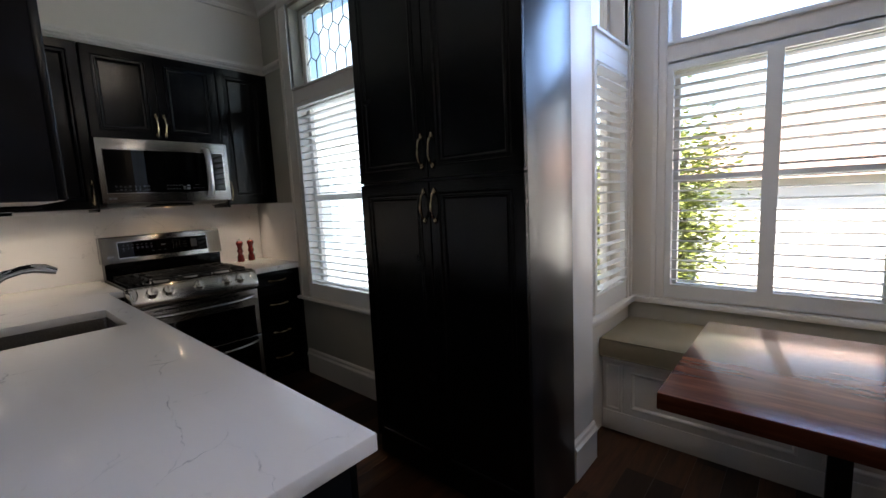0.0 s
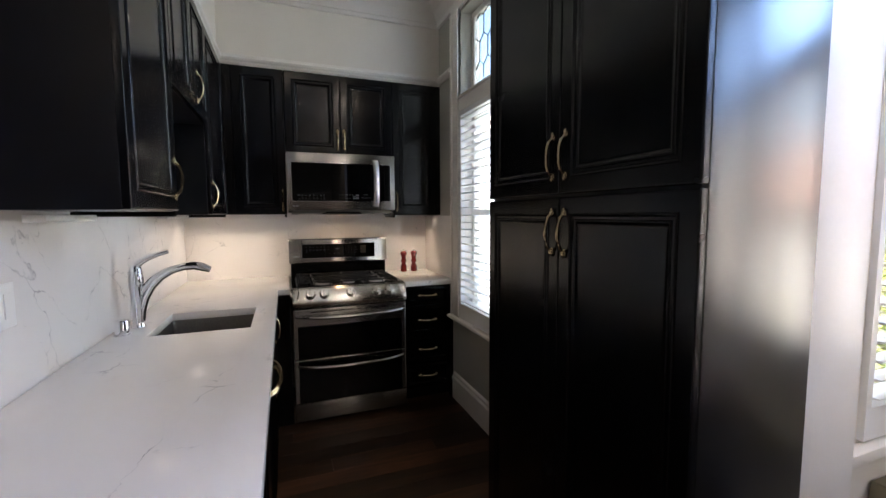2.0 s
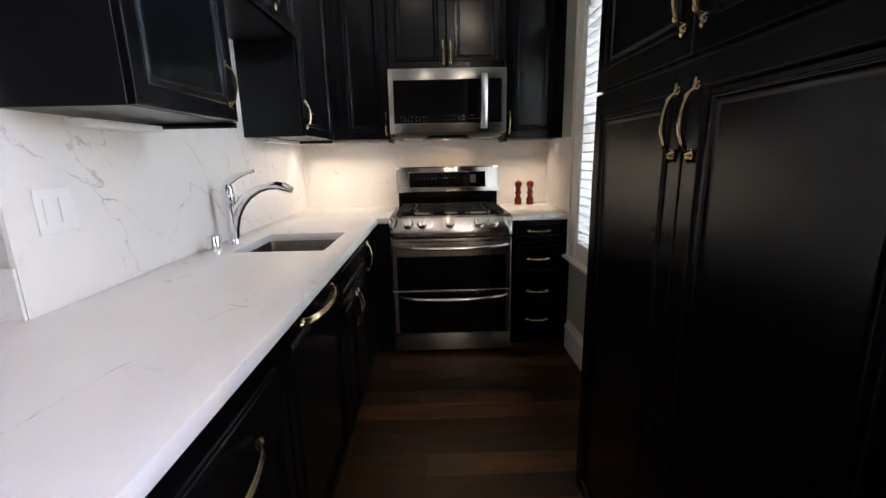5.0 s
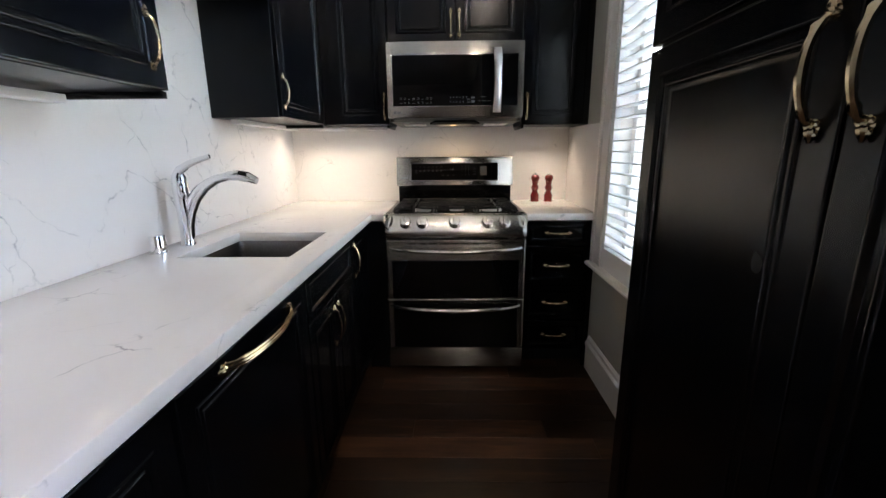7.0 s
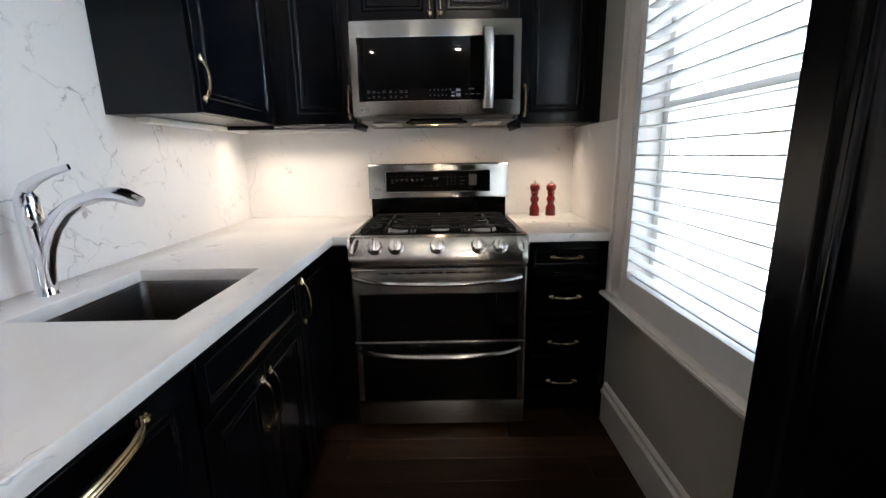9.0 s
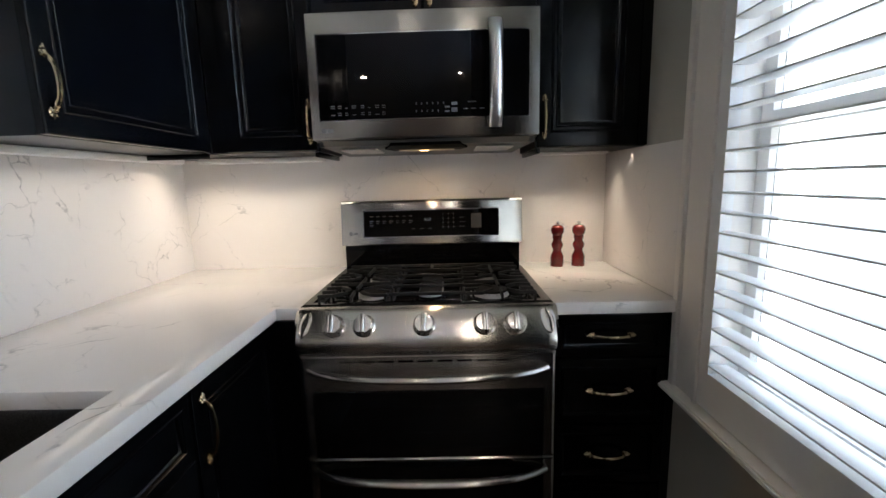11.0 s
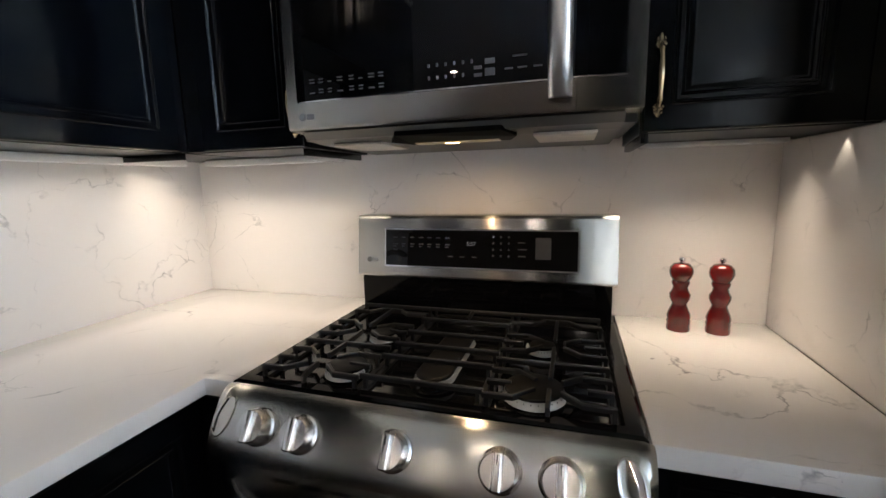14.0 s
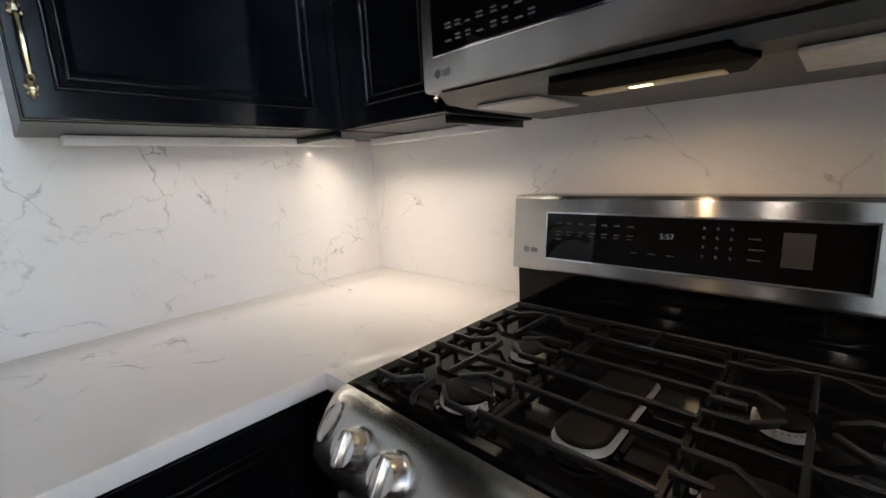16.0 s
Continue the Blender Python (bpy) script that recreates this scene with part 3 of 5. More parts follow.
def out_y(x, y, z):
    """Face that looks towards -y (along runs towards +x)."""
    return frame_of((x, y, z), (1, 0, 0), (0, -1, 0))


FX = 0.314      # front of the left wall cabinets' boxes
c = wall_cabinet("wall_cabinet", 0.0, FX, -2.245, -1.735, 1.41, 2.395, "black raised-panel wall cabinet at the end of the run")
cab_door(c, out_x(FX, -2.243, 1.412), 0.506, 0.981, (0.452, 0.112))
c = wall_cabinet("wall_cabinet", 0.0, FX, -1.733, -0.972, 1.87, 2.395, "short black wall cabinet above the sink")
cab_door(c, out_x(FX, -1.731, 1.872), 0.378, 0.521)
cab_door(c, out_x(FX, -1.351, 1.872), 0.377, 0.521, (0.09, 0.115))
c = wall_cabinet("wall_cabinet", 0.0, FX, -0.970, -0.0, 1.40, 2.395, "black raised-panel wall cabinet beside the corner")
cab_door(c, out_x(FX, -0.968, 1.402), 0.598, 0.991, (0.020, 0.108))
solid("filler", FX, FX + 0.018, -0.368, -0.345, 1.402, 2.393, BLACK, c)
FY = -0.325
c = wall_cabinet("wall_cabinet", FX + 0.02, 0.716, FY, -0.0, 1.40, 2.395, "narrow black raised-panel wall cabinet next to the microwave")
cab_door(c, out_y(0.390, FY, 1.402), 0.323, 0.991, (0.301, 0.098))
solid("filler", FX + 0.021, 0.388, FY - 0.018, FY, 1.402, 2.393, BLACK, c)
c = wall_cabinet("wall_cabinet", 0.718, 1.484, FY, -0.0, 1.835, 2.395, "black two-door wall cabinet above the microwave")
cab_door(c, out_y(0.720, FY, 1.837), 0.380, 0.556, (0.357, 0.10))
cab_door(c, out_y(1.102, FY, 1.837), 0.380, 0.556, (0.023, 0.10))
c = wall_cabinet("wall_cabinet", 1.486, RW, FY, -0.0, 1.39, 2.395, "black wall cabinet between the microwave and the window wall")
cab_door(c, out_y(1.488, FY, 1.392), 0.352, 1.001, (0.026, 0.103))
solid("filler", 1.842, RW, FY - 0.018, FY, 1.392, 2.393, BLACK, c)

# under-cabinet light bars
for x0, x1, y0, y1 in ((0.06, 0.11, -2.12, -1.80), (0.06, 0.11, -0.90, -0.15), (0.14, 0.66, -0.11, -0.06), (1.52, 1.83, -0.11, -0.06)):
    t = thing("under_cabinet_light", ((x0 + x1) / 2, (y0 + y1) / 2, 1.385), "slim white light bar under the wall cabinets", "light", "under-cabinet lights")
    solid("housing", x0, x1, y0, y1, 1.378, 1.398 if x0 < 1.4 else 1.389, PLAST, t, bev=0.002)


for x0, x1, y0, y1, z0 in ((0.02, FX + 0.012, -1.752, -1.7365, 1.3915), (0.04, FX + 0.012, -0.365, -0.347, 1.382), (0.700, 0.714, -0.335, -0.05, 1.380), (1.488, 1.502, -0.335, -0.05, 1.372)):
    b = thing("light_baffle", ((x0 + x1) / 2, (y0 + y1) / 2, z0), "narrow black baffle strip under the wall cabinets", "trim", "light baffles")
    solid("strip", x0, x1, y0, y1, z0, z0 + 0.018, BLACK, b, bev=0.001)

# ---- tall cabinet ----
DOOR_PAINT = BLACK
PX, PY0, PY1 = 1.512, -2.895, -1.955
t = thing("tall_cabinet", ((PX + RW) / 2, (PY0 + PY1) / 2, 0), "tall black four-door pantry cabinet with brass pulls", "cabinet")
solid("body", PX, RW + 0.012, PY0 + 0.012, PY1, 0.0, 2.90, BLACK_SIDE, t)
solid("side_panel", PX + 0.002, RW + 0.012, PY0 - 0.004, PY0 + 0.0118, 0.0, 2.90, PANEL, t, "satin black side panel", 0.0012)
PF = -2.425
for ya, yb, hp in ((PY0 - 0.003, PF - 0.0015, 1), (PF + 0.0015, PY1, 0)):
    w = yb - ya
    M = frame_of((PX, yb, 0), (0, -1, 0), (-1, 0, 0))
    px = w - 0.03 if not hp else 0.03
    cab_door(t, M @ Matrix.Translation((0, 0, 0.11)), w, 1.335, (px, 1.225))
    cab_door(t, M @ Matrix.Translation((0, 0, 1.455)), w, 1.44, (px, 0.115))
solid("plinth", PX + 0.03, RW, PY0 + 0.02, PY1 - 0.02, 0, 0.1, BLACK_SIDE, t)

# ---- base cabinets ----
DOOR_PAINT = BLACKB
CF = 0.600      # front of the left base run
def base_box(x0, x1, y0, y1, label):
    t = thing("base_cabinet", ((x0 + x1) / 2, (y0 + y1) / 2, 0), label, "cabinet", "base cabinets")
    solid("body", x0, x1, y0, y1, 0.10, 0.872, BLACK_SIDE, t)
    return t


c = base_box(0.014, CF, -3.0, -2.30, "black base cabinet at the end of the counter")
solid("plinth", 0.05, CF - 0.06, -2.98, -2.30, 0, 0.10, BLACK_SIDE, c)
cab_door(c, out_x(CF, -2.998, 0.105), 0.696, 0.752, (0.335, 0.595), length=0.36, upright=False, big=1.3)
t = thing("dishwasher", (0.3, -1.99, 0), "black panelled dishwasher with a long brass pull", "dishwasher")
solid("body", 0.014, CF, -2.298, -1.66, 0.10, 0.872, BLACK_SIDE, t)
solid("plinth", 0.014, CF - 0.06, -2.298, -1.66, 0.0, 0.10, BLACK_SIDE, t)
cab_door(t, out_x(CF, -2.290, 0.105), 0.625, 0.752, (0.310, 0.728), length=0.335, upright=False, big=1.3)
c = base_box(0.014, CF, -1.658, -1.052, "black two-door sink base cabinet with false drawer front")
bpy.data.objects.remove(c.children[0])
solid("body", 0.014, CF, -1.658, -1.052, 0.10, 0.66, BLACK_SIDE, c)
solid("front_rail", CF - 0.02, CF, -1.658, -1.052, 0.66, 0.872, BLACK_SIDE, c)
solid("plinth", 0.014, CF - 0.06, -1.658, -0.65, 0.0, 0.10, BLACK_SIDE, c)
cab_door(c, out_x(CF, -1.652, 0.712), 0.597, 0.150, name="drawer_front", rings=DRAWER_RINGS)
cab_door(c, out_x(CF, -1.652, 0.105), 0.291, 0.60, (0.266, 0.485), length=0.14)
cab_door(c, out_x(CF, -1.358, 0.105), 0.303, 0.60, (0.025, 0.485), length=0.14)
c = base_box(0.014, CF, -1.050, -0.014, "black base cabinet in the corner beside the stove")
cab_door(c, out_x(CF, -1.046, 0.105), 0.400, 0.757, (0.030, 0.648), length=0.14)
solid("filler", CF, 0.712, -0.645, -0.62, 0.0, 0.872, BLACK, c)
c = base_box(1.486, RW - 0.003, -0.600, -0.014, "black four-drawer base cabinet with brass pulls beside the stove")
solid("plinth", 1.486, RW - 0.003, -0.545, -0.014, 0.0, 0.10, BLACK_SIDE, c)
zs = [(0.728, 0.868), (0.502, 0.722), (0.290, 0.496), (0.105, 0.284)]
for za, zb in zs:
    cab_door(c, out_y(1.490, -0.600, za), 0.352, zb - za, (0.176, (zb - za) * 0.52), "drawer", DRAWER_RINGS, 0.115, False)
solid("filler", 1.844, RW - 0.003, -0.618, -0.600, 0.0, 0.868, BLACK, c)

# ---- worktops: one stone slab to each side of the stove ----
T0, T1 = 0.876, 0.914


def slab(name, outline, holes, label):
    """An upright-edged slab with rectangular holes, made of cells between its cuts."""
    xs = sorted({p[0] for p in outline} | {h[i] for h in holes for i in (0, 1)})
    ys = sorted({p[1] for p in outline} | {h[i] for h in holes for i in (2, 3)})

    def inside(x, y):
        if any(h[0] < x < h[1] and h[2] < y < h[3] for h in holes):
            return False
        c = False
        for (xa, ya), (xb, yb) in zip(outline, outline[1:] + outline[:1]):
            if (ya > y) != (yb > y) and x < (xb - xa) * (y - ya) / (yb - ya) + xa:
                c = not c
        return c
    bm = bmesh.new()
    vert = {}

    def g(x, y, z):
        if (x, y, z) not in vert:
            vert[x, y, z] = bm.verts.new((x, y, z))
        return vert[x, y, z]
    ok = {(i, j): inside((xs[i] + xs[i + 1]) / 2, (ys[j] + ys[j + 1]) / 2) for i in range(len(xs) - 1) for j in range(len(ys) - 1)}
    for (i, j), yes in ok.items():
        if not yes:
            continue
        a, b, c, d = xs[i], xs[i + 1], ys[j], ys[j + 1]
        for z in (T0, T1):
            bm.faces.new([g(x, y, z) for x, y in ((a, c), (b, c), (b, d), (a, d))])
        for (di, dj), (p, q) in {(-1, 0): ((a, c), (a, d)), (1, 0): ((b, c), (b, d)), (0, -1): ((a, c), (b, c)), (0, 1): ((a, d), (b, d))}.items():
            if not ok.get((i + di, j + dj)):
                bm.faces.new([g(*p, T0), g(*q, T0), g(*q, T1), g(*p, T1)])
    bmesh.ops.recalc_face_normals(bm, faces=list(bm.faces))
    edges = [e for e in bm.edges if len(e.link_faces) == 2 and e.calc_face_angle() > 1.0]
    bmesh.ops.bevel(bm, geom=edges, offset=0.0025, segments=2, profile=0.5, affect="EDGES")
    return part(name, bm, QUARTZ, None, label, True, category="worktop")


SX0, SX1, SY0, SY1 = 0.162, 0.541, -1.568, -1.142
slab("worktop", [(-1.6, -3.045), (0.640, -3.045), (0.640, -0.645), (0.712, -0.645), (0.712, -0.0125), (0.0125, -0.0125), (0.0125, -2.2905), (-1.6, -2.2905)], [(SX0, SX1, SY0, SY1)], "white quartz worktop with grey veins, with a sink cut into it")
slab("worktop", [(1.483, -0.645), (RW - 0.0204, -0.645), (RW - 0.0204, -0.0125), (1.483, -0.0125)], [], "short white quartz worktop with grey veins beside the stove")
# the back of the peninsula
t = thing("peninsula_panel", (-0.8, -2.64, 0), "black panelled back of the peninsula under the worktop", "cabinet")
solid("body", -1.55, 0.012, -3.0, -2.30, 0, 0.874, BLACK_SIDE, t)

# sink
t = thing("sink", ((SX0 + SX1) / 2, (SY0 + SY1) / 2, 0.68), "undermounted square stainless-steel sink", "sink")
bm = bmesh.new()
ring = lambda x0, x1, y0, y1, z, r: [bm.verts.new((cx + r * math.cos(a), cy + r * math.sin(a), z)) for cx, cy, s in ((x1 - r, y1 - r, 0), (x0 + r, y1 - r, 90), (x0 + r, y0 + r, 180), (x1 - r, y0 + r, 270)) for a in [radians(s + k * 22.5) for k in range(5)]]
seq = [ring(SX0 - 0.02, SX1 + 0.02, SY0 - 0.02, SY1 + 0.02, 0.8755, 0.03), ring(SX0 - 0.004, SX1 + 0.004, SY0 - 0.004, SY1 + 0.004, 0.8755, 0.02), ring(SX0 - 0.002, SX1 + 0.002, SY0 - 0.002, SY1 + 0.002, 0.868, 0.02), ring(SX0, SX1, SY0, SY1, 0.69, 0.025), ring(SX0 + 0.012, SX1 - 0.012, SY0 + 0.012, SY1 - 0.012, 0.678, 0.025), ring((SX0 + SX1) / 2 - 0.04, (SX0 + SX1) / 2 + 0.04, (SY0 + SY1) / 2 - 0.04, (SY0 + SY1) / 2 + 0.04, 0.674, 0.04)]
for a, b in zip(seq, seq[1:]):
    for k in range(20):
        bm.faces.new((a[k], a[(k + 1) % 20], b[(k + 1) % 20], b[k]))
bm.faces.new(seq[-1])
part("basin", bm, SINKM, t, smooth=True)
bm = bmesh.new()
lathe(bm, [(0.043, 0.672), (0.043, 0.677), (0.036, 0.678), (0.030, 0.674), (0.012, 0.674), (0.010, 0.680), (0.004, 0.682)], Matrix.Translation(((SX0 + SX1) / 2, (SY0 + SY1) / 2, 0.0)), 24)
part("drain", bm, CHROME, t, smooth=True)

# faucet
FXX, FYY = 0.085, -1.372
t = thing("faucet", (FXX, FYY, 0.914), "chrome single-lever kitchen faucet with a low arched spout", "faucet")
bm = bmesh.new()
lathe(bm, [(0.027, 0.914), (0.0255, 0.917), (0.0235, 0.935), (0.0225, 0.98), (0.0235, 1.04), (0.0262, 1.09), (0.0272, 1.13), (0.0245, 1.166), (0.016, 1.180), (0.006, 1.186)], Matrix.Translation((FXX, FYY, 0)), 28)
part("column", bm, CHROME, t, smooth=True)
bm = bmesh.new()
pts = [(0.014, 0.925), (0.018, 0.985), (0.032, 1.037), (0.058, 1.086), (0.094, 1.126), (0.138, 1.154), (0.184, 1.168), (0.222, 1.170), (0.253, 1.163), (0.286, 1.149)]
rad = [0.011, 0.0145, 0.0145, 0.0145, 0.0145, 0.015, 0.0165, 0.0185, 0.0195, 0.013]
sweep(bm, [(FXX + a, FYY, b) for a, b in pts], rad, 16, up=(0, 1, 0))
part("spout", bm, CHROME, t, smooth=True)
bm = bmesh.new()
sweep(bm, [(FXX + a, FYY, b) for a, b in ((0.004, 1.035), (0.030, 1.078), (0.062, 1.115), (0.100, 1.142), (0.142, 1.160), (0.185, 1.168))], [0.012, 0.0165, 0.0165, 0.0155, 0.0145, 0.013], 14, flat=0.8, up=(0, 1, 0))
part("spout_arm", bm, CHROME, t, smooth=True)
bm = bmesh.new()
lathe(bm, [(0.024, 0.0), (0.022, 0.005), (0.015, 0.009), (0.006, 0.011), (0.001, 0.0113)], Matrix.Translation((FXX + 0.017, FYY - 0.012, 1.120)) @ Matrix.Rotation(radians(-28), 4, "Z") @ Matrix.Rotation(radians(90), 4, "Y") @ Matrix.Diagonal((1.5, 0.8, 1, 1)), 24)
part("lever_boss", bm, CHROME, t, "polished oval boss under the lever", True)
bm = bmesh.new()
sweep(bm, [(FXX + a, FYY - 0.004, b) for a, b in ((-0.012, 1.160), (0.008, 1.188), (0.044, 1.211), (0.086, 1.227), (0.126, 1.238))], [0.016, 0.017, 0.0125, 0.010, 0.008], 12, flat=0.6, up=(0, 1, 0))
part("lever", bm, CHROME, t, smooth=True)
t = thing("air_gap_cap", (0.066, -1.508, 0.914), "small chrome air gap cap on the worktop beside the faucet", "faucet")
bm = bmesh.new()
lathe(bm, [(0.029, 0.914), (0.029, 0.918), (0.0255, 0.919), (0.0255, 0.972), (0.023, 0.976), (0.006, 0.977)], Matrix.Translation((0.066, -1.508, 0)), 24)
part("cap", bm, CHROME, t, smooth=True)

# switch on the splashback
t = thing("light_switch", (0.012, -2.147, 1.165), "white double rocker switch with a screwless plate", "switch")
solid("plate", 0.0122, 0.018, -2.205, -2.089, 1.107, 1.223, PLAST, t, bev=0.0015)
for dy in (-0.023, 0.023):
    solid("rocker", 0.0182, 0.0215, -2.147 + dy - 0.016, -2.147 + dy + 0.016, 1.132, 1.198, PLAST, t, bev=0.001)

# ---- stove ----
SX, EX = 0.718, 1.480      # its sides
MX = (SX + EX) / 2
stove = thing("gas_range", (MX, -0.36, 0), "stainless-steel double-oven gas range with a black cooktop", "stove")
solid("body", SX + 0.004, EX - 0.004, -0.655, -0.02, 0.06, 0.895, ENAMEL, stove)
for fx in (SX + 0.05, EX - 0.08):
    for fy in (-0.60, -0.1):
        solid("foot", fx, fx + 0.03, fy, fy + 0.03, 0.0, 0.0598, ENAMEL, stove)
# control panel: a rounded steel bow across the front
bm = bmesh.new()
prof = [(-0.650, 0.9195), (-0.664, 0.9185), (-0.676, 0.915), (-0.686, 0.908), (-0.696, 0.898), (-0.706, 0.885), (-0.716, 0.869), (-0.725, 0.852), (-0.731, 0.838), (-0.733, 0.824), (-0.730, 0.810), (-0.721, 0.799), (-0.70, 0.792), (-0.650, 0.792)]
nx = 60
cols = []
for i in range(nx + 1):
    s = i / nx * 2 - 1
    e = max(0.0, (abs(s) - 0.945) / 0.055)
    k = 1 - 0.30 * (1 - math.sqrt(max(0.0, 1 - e * e)))
    x = MX + s * (EX - SX + 0.010) / 2
    cols.append([bm.verts.new((x, -0.650 + (y + 0.650 - 0.006 * (1 - s * s)) * k, 0.855 + (z - 0.855) * (1 - (1 - k) * 0.25))) for y, z in prof])
for a, b in zip(cols, cols[1:]):
    for j in range(len(prof)):
        q = (j + 1) % len(prof)
        bm.faces.new((a[j], a[q], b[q], b[j]))
bm.faces.new(cols[0])
bm.faces.new(cols[-1])
part("control_panel", bm, PSTEEL, stove, "brushed steel control panel", True)
# knobs
for kx in (0.835, 0.923, 1.095, 1.268, 1.356):
    R = Matrix.Translation((kx, -0.713, 0.877)) @ Matrix.Rotation(radians(58), 4, "X")
    bm = bmesh.new()
    lathe(bm, [(0.033, 0.0), (0.033, 0.006), (0.0295, 0.009), (0.028, 0.024), (0.025, 0.031), (0.010, 0.032)], R, 32)
    k = part("knob", bm, NICKEL, stove, "round brushed steel knob", True)
    bm = bmesh.new()
    vs = box(bm, -0.0085, 0.0085, -0.0265, 0.0265, 0.0300, 0.0415)
    for q in vs:
        q.co.x *= 0.82 if q.co.z > 0.035 else 1.0
    bevel(bm, 0.0035, 3)
    bm.transform(R)
    part("grip", bm, NICKEL, k, smooth=True)
    bm = bmesh.new()
    box(bm, -0.0008, 0.0008, 0.010, 0.023, 0.0416, 0.0421)
    bm.transform(R)
    part("pointer", bm, ENAMEL, k)


def panel_at(dist):
    """Place on the panel's outline at a distance along it from its top edge."""
    for (ya, za), (yb, zb) in zip(prof, prof[1:]):
        l = math.hypot(yb - ya, zb - za)
        if dist <= l:
            f = dist / l
            return ya + (yb - ya) * f, za + (zb - za) * f, (zb - za) / l, -(yb - ya) / l
        dist -= l
    return prof[-1][0], prof[-1][1], -1.0, 0.0


for s in (-1, 1):
    bm = bmesh.new()
    rings = []
    for q, off in ((1.04, 0.0002), (1.0, 0.0026), (0.94, 0.0030), (0.86, 0.0022), (0.7, 0.0012), (0.5, 0.0006), (0.25, 0.0004)):
        ring = []
        for k in range(32):
            a = 2 * math.pi * k / 32
            y, z, ny, nz = panel_at(0.071 - 0.037 * q * math.sin(a))
            x = MX + s * 0.3500 + 0.0185 * q * math.cos(a) - s * 0.006 * q * math.sin(a)
            f = (x - MX) / ((EX - SX + 0.010) / 2)
            ring.append(bm.verts.new((x, y - 0.006 * (1 - f * f) + ny * off, z + nz * off)))
        rings.append(ring)
    for a, b in zip(rings, rings[1:]):
        for k in range(32):
            bm.faces.new((a[k], a[(k + 1) % 32], b[(k + 1) % 32], b[k]))
    bm.faces.new(rings[0])
    bm.faces.new(rings[-1])
    part("end_dimple", bm, DIMPLE, stove, "polished oval inset at the panel's end", True)
for kx in (0.923, 1.095, 1.268, 1.356):
    for dx, w in ((0.022, 0.006), (0.0, 0.002)):
        bm = bmesh.new()
        box(bm, kx + dx - w / 2, kx + dx + w / 2, -0.001, 0.001, 0, w)
        bm.transform(Matrix.Translation((0, -0.6955, 0.8995)) @ Matrix.Rotation(radians(-58), 4, "X"))
        part("mark", bm, MARK, stove)


def oven_door(z0, z1, wz0, wz1, name, bow):
    d = None
    bm = bmesh.new()
    M = out_y(SX + 0.002, -0.655, z0)
    ring_panel(bm, M, EX - SX - 0.004, z1 - z0, [(0, 0), (0, 0.036), (0.004, 0.040), (0.008, 0.041)])
    d = part(name, bm, STEEL, stove, "brushed steel oven door")
    if wz1 > wz0:
        bm = bmesh.new()
        ring_panel(bm, out_y(SX + 0.034, -0.6965, wz0), EX - SX - 0.068, wz1 - wz0, [(0, 0), (0, 0.0015), (0.004, 0.003)])
        part("window", bm, GLASSB, d, "black glass oven window")
    if bow:
        bm = bmesh.new()
        pts = []
        for i in range(21):
            s = i / 20 * 2 - 1
            pts.append((MX + s * 0.352, -0.7 - 0.038 * (1 - s ** 6) - 0.010 * (1 - s * s), bow - 0.013 * (1 - s * s)))
        sweep(bm, pts, [0.012 + 0.004 * (1 - abs(i / 10 - 1)) for i in range(21)], 12, flat=0.75, up=(0, 0, 1))
        part("door_handle", bm, STEEL, d, "bowed brushed steel bar handle", True)
    return d


oven_door(0.447, 0.782, 0.450, 0.668, "upper_oven_door", 0.738)
oven_door(0.150, 0.443, 0.156, 0.438, "lower_oven_door", 0.408)
solid("kick_panel", SX + 0.002, EX - 0.002, -0.693, -0.655, 0.030, 0.147, STEEL, stove, "brushed steel kick panel", 0.002)
bm = bmesh.new()
for i in range(9):
    box(bm, MX - 0.26 + i * 0.058, MX - 0.215 + i * 0.058, -0.6975, -0.6966, 0.757, 0.763)
part("vent_grille", bm, ENAMEL, stove, "dark slots under the control panel", kind="stuff")
# cooktop: a black sheet with a raised rim and three wells
bm = bmesh.new()
loops = []
for ins, d in [(0, 0.0), (0, 0.024), (0.006, 0.028), (0.030, 0.028), (0.034, 0.026), (0.042, 0.013)]:
    loops.append([bm.verts.new(p) for p in ((SX + 0.002 + ins, -0.6495 + ins * 0.9, 0.8955 + d), (EX - 0.002 - ins, -0.6495 + ins * 0.9, 0.8955 + d), (EX - 0.002 - ins, -0.110 - ins * 0.4, 0.8955 + d), (SX + 0.002 + ins, -0.110 - ins * 0.4, 0.8955 + d))])
for a, b in zip(loops, loops[1:]):
    for i in range(4):
        bm.faces.new((a[i], a[(i + 1) % 4], b[(i + 1) % 4], b[i]))
bm.faces.new(loops[0])
bm.faces.new(loops[-1])
part("cooktop", bm, ENAMEL, stove, "glossy black cooktop with a raised rim")
